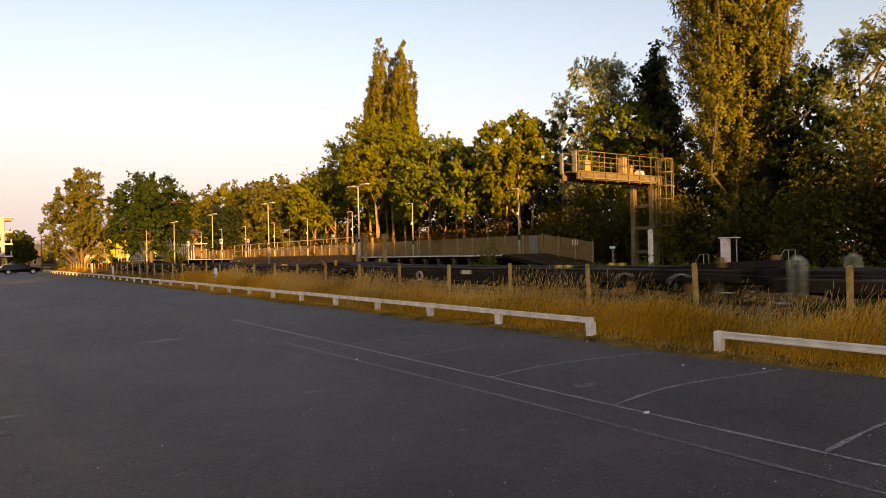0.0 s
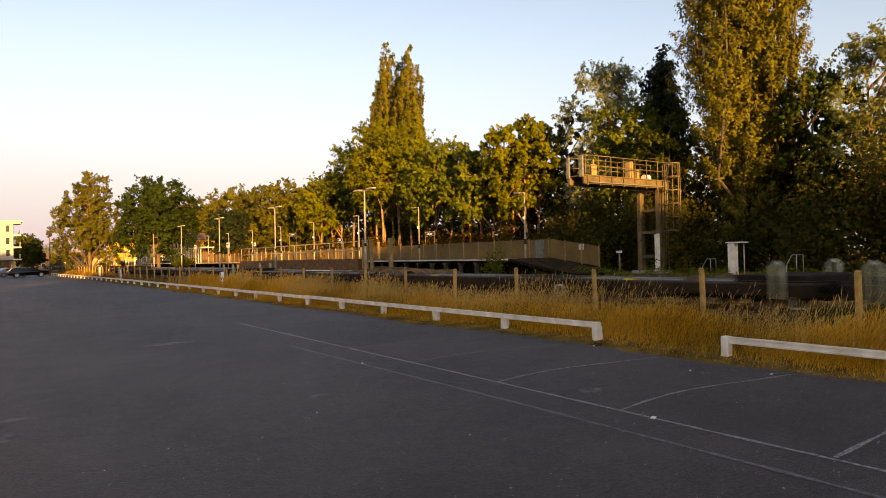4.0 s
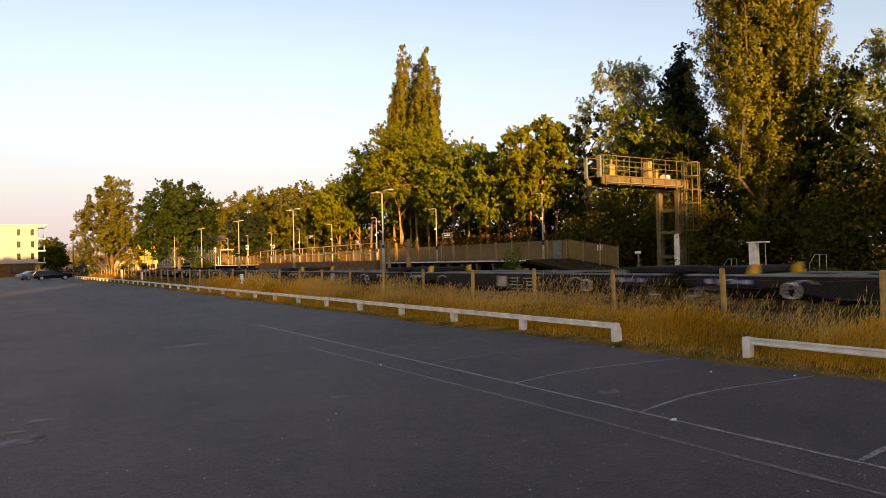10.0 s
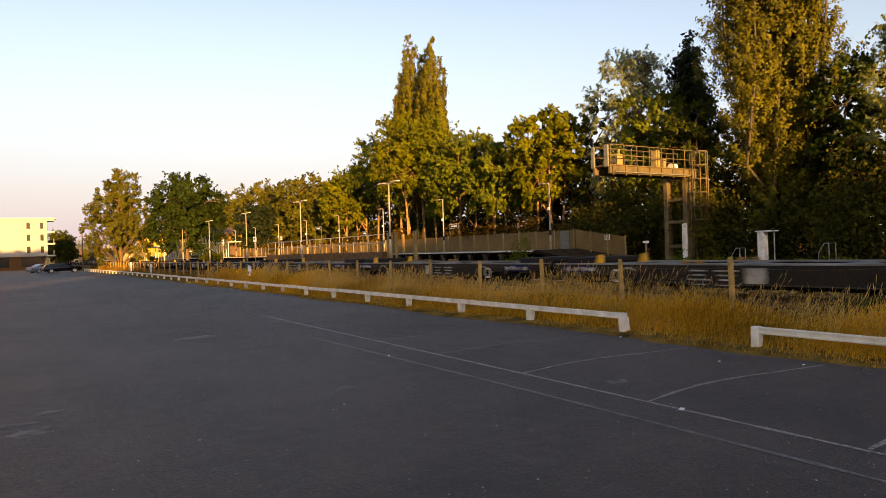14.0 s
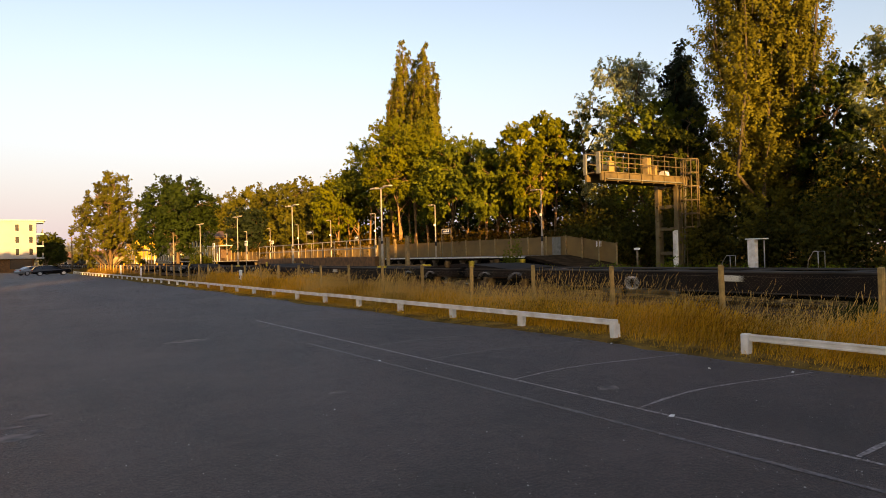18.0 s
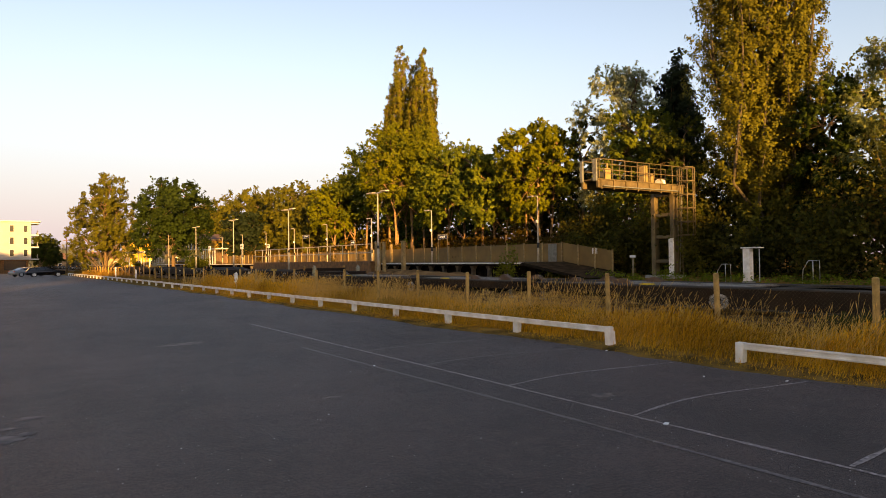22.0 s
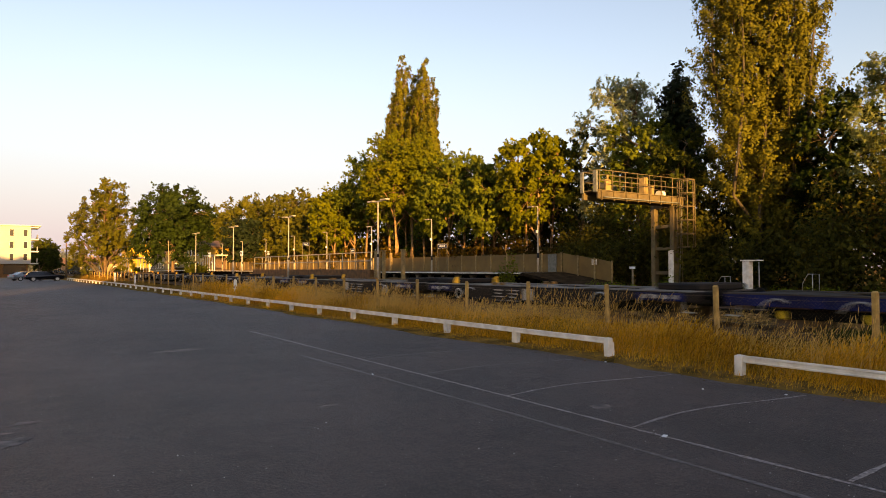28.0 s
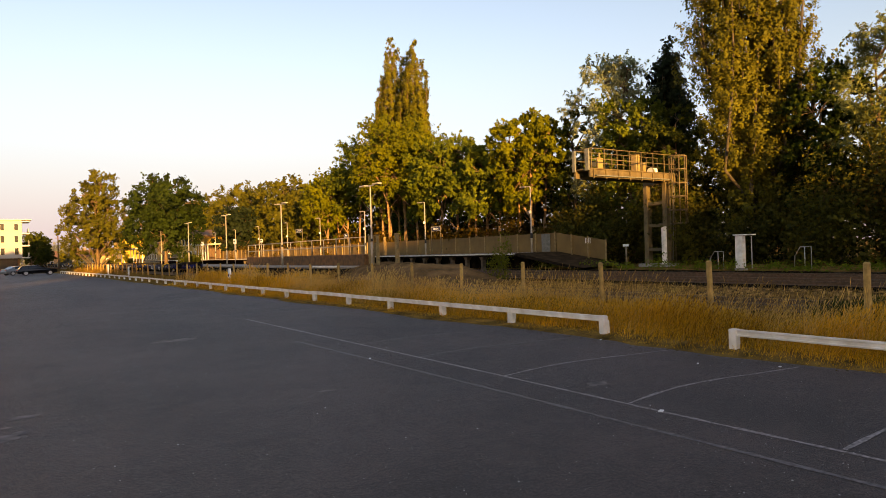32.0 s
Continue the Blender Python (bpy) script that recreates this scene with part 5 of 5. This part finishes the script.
def house(x, y, w, d, eave, ridge, wallmat, label, gable="Y", z=0.5):
    t = thing("house", pose(x, y, z), label, "house")
    part("wall", Geo().box((0, 0, eave / 2), (w, d, eave)), wallmat, t)
    if gable == "Y":
        g = Geo().extrude([(-w / 2 - .4, eave - .1), (0, ridge), (w / 2 + .4, eave - .1), (w / 2 + .4, eave - .3), (0, ridge - .25), (-w / 2 - .4, eave - .3)], -d / 2 - .4, d / 2 + .4, 'Y')
        part("gable", Geo().extrude([(-w / 2, eave), (0, ridge - .26), (w / 2, eave)], -d / 2, d / 2, 'Y'), wallmat, t)
    else:
        g = Geo().extrude([(-d / 2 - .4, eave - .1), (0, ridge), (d / 2 + .4, eave - .1), (d / 2 + .4, eave - .3), (0, ridge - .25), (-d / 2 - .4, eave - .3)], -w / 2 - .4, w / 2 + .4, 'X')
        part("gable", Geo().extrude([(-d / 2, eave), (0, ridge - .26), (d / 2, eave)], -w / 2, w / 2, 'X'), wallmat, t)
    r = part("roof", g, ROOFTILE, t)
    part("chimney", Geo().box((0, d * 0.25, ridge + 0.2), (0.7, 0.9, 1.6), 0.03), HOUSEBRICK, r)
    for k in range(int(d // 3)):
        for zz in ((1.4, 4.0) if eave > 4.5 else (1.5,)):
            f = part("window", Geo().box((-w / 2, -d / 2 + 1.8 + 3 * k, zz), (0.12, 1.3, 1.3), 0.02), WHITE, t)
            part("pane", Geo().box((-w / 2 - 0.04, -d / 2 + 1.8 + 3 * k, zz), (0.08, 1.1, 1.1)), DARK_GLASS, f)
    for k in (-1, 1):
        f = part("window", Geo().box((k * w * 0.22, -d / 2, 1.5), (1.2, 0.12, 1.4), 0.02), WHITE, t)
        part("pane", Geo().box((k * w * 0.22, -d / 2 - 0.04, 1.5), (1.0, 0.08, 1.2)), DARK_GLASS, f)
    return t


house(37.5, 143, 7, 15, 5.2, 6.6, STUCCO, "warm yellow station house with a low tiled roof", "X", 1.2)
house(37.0, 176, 8, 16, 4.2, 7.0, DULL_RENDER, "pale rendered house with a tiled roof", "Y", 1.0)
house(38.0, 230, 9, 16, 8.2, 9.6, STUCCO, "pale gabled house lit by low sun", "Y")
house(36.0, 262, 9, 14, 3.4, 6.0, DULL_RENDER, "pale low house beyond the platform", "X")
house(34.0, 320, 10, 14, 3.6, 6.4, DULL_RENDER, "pale low house far along the line", "X")
house(18.0, 300, 8, 12, 3.6, 6.2, HOUSEBRICK, "small brick house at the end of the road", "X", 0)
shel = thing("platform_shelter", pose(31.2, 118, PZ), "glazed waiting shelter with pale frame on the platform", "shelter")
part("roof", Geo().box((0, 0, 2.6), (2.4, 9.5, 0.16), 0.03), CREAM_TRIM, shel)
for i in range(7):
    part("upright", Geo().box((-1.0, -4.5 + 1.5 * i, 1.3), (0.12, 0.12, 2.6), 0.01), CREAM_TRIM, shel)
part("back_panel", Geo().box((1.0, 0, 1.3), (0.08, 9.2, 2.3)), HOUSEBRICK, shel)
part("bench", Geo().box((0.5, 0, 0.45), (0.5, 6, 0.08), 0.02), TIMBER, shel)
shel2 = thing("platform_shelter", pose(20.2, 128, IZ), "pale canopy shelter on the island platform", "shelter")
part("roof", Geo().box((0, 0, 2.7), (3.4, 12, 0.2), 0.03), CREAM_TRIM, shel2)
for i in range(5):
    for s in (-1, 1):
        part("upright", Geo().box((s * 1.4, -5.5 + 2.75 * i, 1.35), (0.14, 0.14, 2.7), 0.01), WHITE, shel2)
for x, y, z, h in ((20.2, 66, IZ, 2.3), (31.6, 91, PZ, 2.5), (20.4, 79, IZ, 2.4)):
    t = thing("notice_board", pose(x, y, z), "white notice board on a slim post", "sign", "platform notices")
    part("post", Geo().tube([(0, 0, 0), (0, 0, h)], 0.04, 8), GALV, t)
    b = part("board", Geo().box((0, 0, h), (0.06, 0.8, 0.5), 0.01), WHITE_CLEAN, t)
    part("lettering", Geo().box((-0.035, 0, h + 0.04), (0.006, 0.6, 0.12)), TYRE, b)
t = thing("signal_post", pose(12.7, 258, 0), "slim dark post with a small lit red signal", "signal")
part("post", Geo().tube([(0, 0, 0), (0, 0, 4.8)], 0.09, 8), BARK, t)
head = part("signal_head", Geo().box((0, 0, 4.35), (0.5, 0.3, 0.9), 0.05), TYRE, t)
part("lens", Geo().tube([(0, -0.15, 4.35), (0, -0.2, 4.35)], 0.19, 12), RED_LIGHT, head, "glowing red lens")
t = thing("utility_pole", pose(11.2, 150, 0), "dark wooden utility pole", "pole")
part("pole", Geo().tube([(0, 0, 0), (0, 0, 7.0)], [0.15, 0.1], 8), BARK, t)
part("crossarm", Geo().box((0, 0, 6.6), (1.2, 0.1, 0.1)), BARK, t)


# ---- parked cars ----
def car(m, label, paint, estate=True):
    t = thing("car", m, label, "car", "parked cars")
    side = [(-2.3, 0.35), (-2.34, 0.7), (-2.2, 0.86), (-1.25, 0.97), (1.7, 0.98), (2.25, 0.92), (2.33, 0.6), (2.28, 0.3), (1.75, 0.25), (-1.75, 0.25)]
    part("body", Geo().add(
        [(x, s * (0.9 if 0.4 < z < 0.9 else 0.82), z) for s in (-1, 1) for x, z in side],
        [tuple(range(10)), tuple(reversed(range(10, 20)))] + [(i, i + 10, (i + 1) % 10 + 10, (i + 1) % 10) for i in range(10)]), paint, t)
    roof = [(-1.3, 0.95), (-0.55, 1.38), (0.1, 1.45), (1.5, 1.42), (1.95, 1.3), (2.2, 0.95)] if estate else [(-1.2, 0.95), (-0.4, 1.36), (0.3, 1.42), (1.1, 1.35), (1.8, 0.96)]
    k = len(roof)
    part("cabin", Geo().add([(x, s * (0.8 - (z - 0.95) * 0.35), z) for s in (-1, 1) for x, z in roof],
                            [tuple(range(k)), tuple(reversed(range(k, 2 * k)))] + [(i, i + k, (i + 1) % k + k, (i + 1) % k) for i in range(k)]), paint, t)
    for s in (-1, 1):
        for x0, x1 in ((-0.95, 0.05), (0.12, 1.05)) + (((1.12, 1.85),) if estate else ()):
            def top(x):
                return float(np.interp(x, [p[0] for p in roof], [p[1] for p in roof])) - 0.07
            part("side_window", Geo().add([(x, s * (0.815 - (z - 0.95) * 0.35), z) for x, z in ((x0, 1.0), (x1, 1.0), (x1, top(x1)), (x0, top(x0)))]
                                          + [(x, s * (0.78 - (z - 0.95) * 0.35), z) for x, z in ((x0, 1.0), (x1, 1.0), (x1, top(x1)), (x0, top(x0)))],
                                          [(0, 1, 2, 3), (7, 6, 5, 4), (0, 1, 5, 4), (1, 2, 6, 5), (2, 3, 7, 6), (3, 0, 4, 7)]), DARK_GLASS, t)
        for x in (-1.45, 1.4):
            w = part("wheel", Geo().tube([(x, s * 0.7, 0.33), (x, s * 0.89, 0.33)], 0.33, 18), TYRE, t)
            part("rim", Geo().tube([(x, s * 0.885, 0.33), (x, s * 0.9, 0.33)], [0.23, 0.21], 14), CHROME, w)
        part("headlight", Geo().box((-2.22, s * 0.62, 0.72), (0.16, 0.34, 0.14), 0.03), CHROME, t)
        part("tail_light", Geo().box((2.28, s * 0.66, 0.8), (0.1, 0.3, 0.18), 0.03), RED, t)
        part("mirror", Geo().box((-0.75, s * 0.98, 1.02), (0.14, 0.18, 0.12), 0.03), paint, t)
    part("windscreen", Geo().extrude([(-1.24, 1.0), (-0.6, 1.36), (-0.56, 1.33), (-1.18, 0.98)], -0.62, 0.62, 'Y'), DARK_GLASS, t)
    part("roof_rail" if estate else "boot_lip", Geo().tube([(-0.3, -0.62, 1.47), (1.4, -0.62, 1.46)], 0.02, 6) if estate else Geo().box((2.0, 0, 0.97), (0.4, 1.3, 0.03), 0.01), CHROME, t)
    part("side_trim", Geo().tube([(-1.2, -0.905, 0.55), (1.2, -0.905, 0.55)], 0.015, 6), CHROME, t)
    t.scale = (1.1, 1.05, 1.02)
    return t


car(pose(5.9, 117, 0.0, 0, 0, 184), "black estate car parked at the end of the car park", CARBLACK)
car(pose(3.9, 124, 0.0, 0, 0, 208), "silver-grey saloon car parked behind another car", CARSILVER, False)

# ---- unseen blocks added round the car park to close it and cast its shade ----
for i, (x, y, w, d, h) in enumerate([(5.0, -106, 21.0, 12, 13.5), (-9.5, -106, 7.9, 12, 14.7), (-21.75, -106, 16.4, 12, 14.0), (-37.15, -106, 14.3, 12, 15.6), (-65.5, -106, 30, 12, 16.6), (-28.8, 66, 44.6, 12, 12.0)]):
    t = thing("street_building", pose(x, y, 0), "plain brick block added out of view to cast shade", "building")
    part("wall", Geo().box((0, 0, h / 2), (w, d, h)), HOUSEBRICK, t)
    part("roof", Geo().box((0, 0, h + 0.1), (w + 0.6, d + 0.6, 0.25), 0.03), CONCRETE, t)
    for k in range(int(w // 4)):
        for r in range(4):
            f = part("window", Geo().box((-w / 2 + 2 + 4 * k, d / 2, 2 + 3.3 * r), (1.6, 0.12, 1.5), 0.02), WHITE, t)
            part("pane", Geo().box((-w / 2 + 2 + 4 * k, d / 2 + 0.04, 2 + 3.3 * r), (1.4, 0.08, 1.3)), DARK_GLASS, f)


# ---- train ----
def wagon(kind, length, way, stops=True):
    """A flat container wagon, its origin on the rails at its middle, the long way along y."""
    low = kind == "low"
    paint = {"black": WAGON_BLACK, "low": WAGON_RUST_LIT, "brown": WAGON_BROWN, "blue": WAGON_BLUE}[kind]
    label = {"black": "empty black container flat wagon with pale worn deck edges", "low": "empty low rust-brown flat wagon with open lattice deck",
             "brown": "empty dark brown container flat wagon with handwheel", "blue": "empty blue container flat wagon with yellow fittings"}[kind]
    t = thing("flat_wagon", pose(0, 0, 0), label, "wagon", "wagons of the train")
    dz = 0.66 if low else 0.84
    L = length - 0.9
    hw = 1.3
    deck = DECK if kind == "black" else DARK_DECK
    for s in (-1, 1):
        n = 24
        sill = []
        for i in range(n + 1):
            u = -1 + 2 * i / n
            sill.append((u * L / 2, dz - (0.25 if kind == "blue" else 0.46 if abs(u) < 0.52 else 0.24 if abs(u) > 0.66 else 0.46 - 0.22 * (abs(u) - 0.52) / 0.14)))
        out = [(L / 2, dz), (-L / 2, dz)] + sill
        part("side_sill", Geo().extrude(out, s * hw - 0.05, s * hw + 0.05, 'X'), paint, t)
        part("deck_edge", Geo().box((s * (hw - 0.2), 0, dz + 0.012), (0.5, L, 0.05), 0.012), deck, t, "pale worn steel deck edge")
    part("centre_beam", Geo().box((0, 0, dz - 0.2), (0.5, L, 0.36), 0.02), paint, t)
    # brake rigging, air tank and trusses hung below the frame
    g = Geo().box((0.0, 0, 0.26), (0.12, L * 0.56, 0.14), 0.02).box((0.5, 0, 0.3), (0.1, L * 0.5, 0.2), 0.02).box((-0.5, 0, 0.33), (0.1, L * 0.5, 0.2), 0.02)
    for k in range(6):
        g.box((0, L * (-0.26 + 0.104 * k), 0.3), (1.9, 0.1, 0.18), 0.02)
    part("brake_rigging", g, BOGIE, t)
    part("air_tank", Geo().tube([(-0.62, -L * 0.13, 0.36), (-0.62, -L * 0.13 - 0.05, 0.36), (-0.62, -L * 0.2, 0.36), (-0.62, -L * 0.2 - 0.05, 0.36)], [0.1, 0.19, 0.19, 0.1], 12), BOGIE, t)
    for k in range(5):
        part("sill_rib", Geo().box((-hw - 0.06, L * (-0.4 + 0.2 * k) + 0.3, dz - 0.14), (0.04, 0.06, 0.2), 0.01), paint, t)
    part("lower_flange", Geo().box((-hw - 0.04, 0, dz - 0.45), (0.1, L * 0.5, 0.03), 0.008), DARK_DECK, t)
    nb = int(L // 2.4)
    cross = Geo().box((0, 0, dz - 0.06), (2.2, 0.42, 0.13), 0.01).mesh("cross_beam", deck)
    for i in range(nb + 1):
        part("cross_beam", cross, None, t, at=pose(0, -L / 2 + 0.25 + (L - 0.5) * i / nb, 0))
    part("end_deck", Geo().box((0, L / 2 - 1.1, dz - 0.01), (2.1, 1.7, 0.05), 0.01), deck, t)
    part("end_deck", Geo().box((0, -L / 2 + 1.1, dz - 0.01), (2.1, 1.7, 0.05), 0.01), deck, t)
    for s in (-1, 1):
        yb = s * (L / 2 - 2.1)
        b = part("bogie", Geo().box((0.95, yb, 0.42), (0.16, 2.5, 0.22), 0.04).box((-0.95, yb, 0.42), (0.16, 2.5, 0.22), 0.04).box((0, yb, 0.44), (2.0, 0.4, 0.26), 0.03), BOGIE, t)
        for yo in (-0.9, 0.9):
            part("wheelset", Geo().tube([(-0.78, yb + yo, 0.42), (-0.66, yb + yo, 0.42)], 0.42, 20).tube([(0.66, yb + yo, 0.42), (0.78, yb + yo, 0.42)], 0.42, 20).tube([(-1.05, yb + yo, 0.42), (1.05, yb + yo, 0.42)], 0.08, 10), RAIL, b)
            ab = 0.19 if kind == "blue" else 0.28
            part("axlebox", Geo().box((-1.06, yb + yo, 0.4), (0.14, ab, ab), 0.04), YELLOW if kind == "blue" else DULL_ORANGE if kind == "brown" else BOGIE, b)
            if kind != "low":
                part("brake_pipe", Geo().ring((-1.38, yb + yo * 0.95, 0.34), 0.42, 0.022, 'X', 12, (25, 125)), GALV, b, "pale curved pipe over the wheel")
        for x in (-0.87, 0.87):
            part("buffer", Geo().tube([(x, s * (L / 2), dz - 0.1), (x, s * (L / 2 + 0.36), dz - 0.1), (x, s * (L / 2 + 0.37), dz - 0.1), (x, s * (L / 2 + 0.42), dz - 0.1)], [0.09, 0.09, 0.22, 0.2], 12), BOGIE, t)
        part("headstock", Geo().box((0, s * (L / 2 + 0.02), dz - 0.14), (2.5, 0.12, 0.3), 0.02), paint, t)
        part("step", Geo().box((-1.28, s * (L / 2 - 0.15), dz - 0.5), (0.16, 0.3, 0.03), 0.01).box((-1.28, s * (L / 2 - 0.28), dz - 0.36), (0.025, 0.025, 0.28)), GALV, t, "grey hanging step")
    wy = way * (L * 0.12 if kind in ("brown", "low") else L * 0.31 if kind == "black" else L * 0.22)
    w = part("handwheel", Geo().ring((-1.42, wy, dz - 0.3), 0.165, 0.022, 'X', 20), WHITE, t, "white-rimmed brake handwheel")
    part("spokes", Geo().box((-1.41, wy, dz - 0.3), (0.03, 0.32, 0.03)).box((-1.41, wy, dz - 0.3), (0.03, 0.03, 0.32)), BOGIE, w)
    if kind in ("black", "blue"):
        y0 = way * L * 0.09
        p = part("data_panel", Geo().box((-1.365, y0, dz - 0.3), (0.02, 1.5, 0.46), 0.004), WAGON_BLACK, t)
        g = Geo()
        for r in range(4):
            for c in range(2):
                g.box((-1.378, y0 - 0.36 + 0.76 * c, dz - 0.13 - 0.11 * r), (0.008, 0.6 - 0.14 * ((r + c) % 3), 0.04))
        tagged(part("lettering", g, STENCIL, p, "white stencilled lettering too small to read"), kind="stuff")
        if kind == "black":
            for s in (-1, 1):
                e = part("end_panel", Geo().box((-1.362, s * L * 0.42, dz - 0.13), (0.02, 1.5, 0.2), 0.004), WAGON_BLUE, t, "navy painted end of the sill")
                g = Geo()
                for c in range(4):
                    g.box((-1.376, s * L * 0.42 - 0.5 + 0.32 * c, dz - 0.13), (0.008, 0.2 - 0.05 * (c % 2), 0.1))
                tagged(part("lettering", g, STENCIL, e, "white stencilled lettering too small to read"), kind="stuff")
        part("grey_plate", Geo().box((-1.368, y0 - way * 1.1, dz - 0.24), (0.02, 0.5, 0.36), 0.004), GALV, t)
    if kind == "brown":
        part("data_plate", Geo().box((-1.365, -L * 0.02, dz - 0.13), (0.02, 0.5, 0.14), 0.004), CREAM_TRIM, t)
        part("tank", Geo().tube([(-0.7, L * 0.08, dz - 0.45), (-0.7, L * 0.2, dz - 0.45)], 0.2, 14), GALV, t)
        for s in (-1, 1):
            g = Geo().extrude([(s * (L / 2 - 2.3), dz + 0.04), (s * (L / 2 - 0.2), dz + 0.2), (s * (L / 2), dz + 0.2), (s * (L / 2), dz + 0.04)], -1.2, 1.2, 'X')
            part("end_ramp", g, WAGON_BROWN, t)
            for x in (-1.22, 1.22):
                part("end_stop", Geo().box((x, s * (L / 2 - 0.25), dz + 0.2), (0.1, 0.16, 0.26), 0.03), YELLOW if s > 0 else DULL_ORANGE, t)
    if kind == "low":
        # coupled in pairs: only the outer end of each carries hoops
        for s in (1 if stops else -1,):
            for x in (-1.4, 1.2):
                part("end_hoop", Geo().tube([(x, s * (L / 2 - 0.66), dz - 0.3), (x, s * (L / 2 - 0.66), dz + 0.42), (x, s * (L / 2 - 0.55), dz + 0.5), (x, s * (L / 2 - 0.44), dz + 0.42), (x, s * (L / 2 - 0.44), dz - 0.3)], 0.05, 8), HOOP, t, "pale green-grey tubular end hoop")
            part("raised_end", Geo().box((0, s * (L / 2 - 0.9), dz + 0.1), (2.3, 1.6, 0.2), 0.03), WAGON_BROWN, t)
        for y in (-L * 0.25, L * 0.25):
            part("floor_plate", Geo().box((0, y, dz + 0.01), (2.3, L * 0.28, 0.04), 0.01), LOW_DECK, t)
            part("spigot", Geo().box((-1.2, y, dz + 0.05), (0.2, 0.3, 0.06), 0.01), YELLOW, t)
    else:
        if kind == "black":
            for s in (-1, 1):
                part("end_frame", Geo().box((0.1, s * (L / 2 - 0.75), dz + 0.12), (2.1, 1.3, 0.18), 0.04), WAGON_BLACK, t)
                if s < 0 or not stops:
                    continue
                for x in (-1.05, 0.85):
                    g = Geo().extrude([(-0.12, dz), (0.16, dz), (0.1, dz + 0.07), (0.0, dz + 0.26), (-0.1, dz + 0.29)], x - 0.07, x + 0.07, 'X')
                    part("end_stop", g, ORANGE, t, "orange painted end stop", at=pose(0, s * (L / 2 - 1.6), 0))
        for y in ([L * 0.14] if kind == "black" else [-L * 0.3, -L * 0.06, L * 0.18] if kind == "blue" else [-L * 0.24]):
            for x in (-1.2, 1.2):
                for o in (-0.2, 0.2):
                    part("spigot", Geo().box((x, y + o, dz + 0.07), (0.16, 0.16, 0.11), 0.03), DULL_ORANGE if kind == "black" else YELLOW, t, "painted container spigot")
        if kind == "blue":
            for y in (-L * 0.3, L * 0.18):
                part("side_fitting", Geo().box((-1.37, y - 0.14, dz - 0.06), (0.06, 0.1, 0.2), 0.02).box((-1.37, y + 0.14, dz - 0.06), (0.06, 0.1, 0.2), 0.02).box((-1.37, y, dz - 0.06), (0.05, 0.28, 0.07), 0.01), YELLOW, t)
                part("underframe_web", Geo().box((-1.24, y, dz - 0.36), (0.06, 2.6, 0.24), 0.02), BOGIE, t)
            part("white_band", Geo().box((-1.36, 0, dz - 0.06), (0.02, L * 0.3, 0.03)), WHITE, t)
    return t


SPEED = 19.3
ENDS = [("brown", [137.0, 115.4, 94.0, 72.5, 51.0, 29.6, 8.0]), ("low", [8.0, -11.6, -31.1, -51.2, -70.6, -90.0, -110.0]),
        ("black", [-110.0, -125.3, -139.6, -154.2, -168.2, -182.2, -197.1, -211.4, -225.5, -239.8, -254.4, -268.7, -283.0]),
        ("brown", [-283.0, -304.3, -327.0, -348.7, -369.0, -390.2]), ("low", [-390.2, -408.3, -426.4]), ("brown", [-426.4, -447.9]),
        ("black", [-447.9, -461.5, -475.9, -490.0, -504.0, -517.8, -530.8]), ("blue", [-530.8, -552.8])]
TURNS = {"black": "rfrrrfrrfrfrrfrfrf", "brown": "rfrrfffffrfr", "low": "rrrrrfrf", "blue": "r"}
TRAIN = []
made = {}
count = {}
for kind, ends in ENDS:
    for a, b in zip(ends, ends[1:]):
        length = round((a - b) * 2) / 2
        k = count[kind] = count.get(kind, -1) + 1
        way = 1 if TURNS[kind][k % len(TURNS[kind])] == "f" else -1
        stops = k % 2 == 0 if kind == "low" else not (kind == "black" and k < 3)
        key = (kind, length, way, stops)
        if key not in made:
            made[key] = ob = wagon(*key)
        else:
            ob = copy_thing(made[key], pose(0, 0, 0))
        TRAIN.append((ob, (a + b) / 2))
tail = TRAIN[-1][0]
part("raised_end", Geo().box((0, -9.6, 0.93), (2.2, 1.7, 0.14), 0.04).box((0.2, -10.2, 1.03), (1.4, 0.5, 0.12), 0.03), WAGON_BLACK, tail)
lampost = part("tail_lamp", Geo().box((-0.95, -10.3, 1.08), (0.1, 0.1, 0.2), 0.03), ORANGE, tail, "orange tail lamp with a white top")
part("lamp_top", Geo().box((-0.95, -10.3, 1.22), (0.08, 0.08, 0.09), 0.02), WHITE_CLEAN, lampost)


def motions():
    for ob, s in TRAIN:
        walk(ob, [(t, pose(TRACK_X, s + SPEED * t, RAIL_Z)) for t in (0.0, 8.0, 16.0, 24.0, 32.0)])


motions()
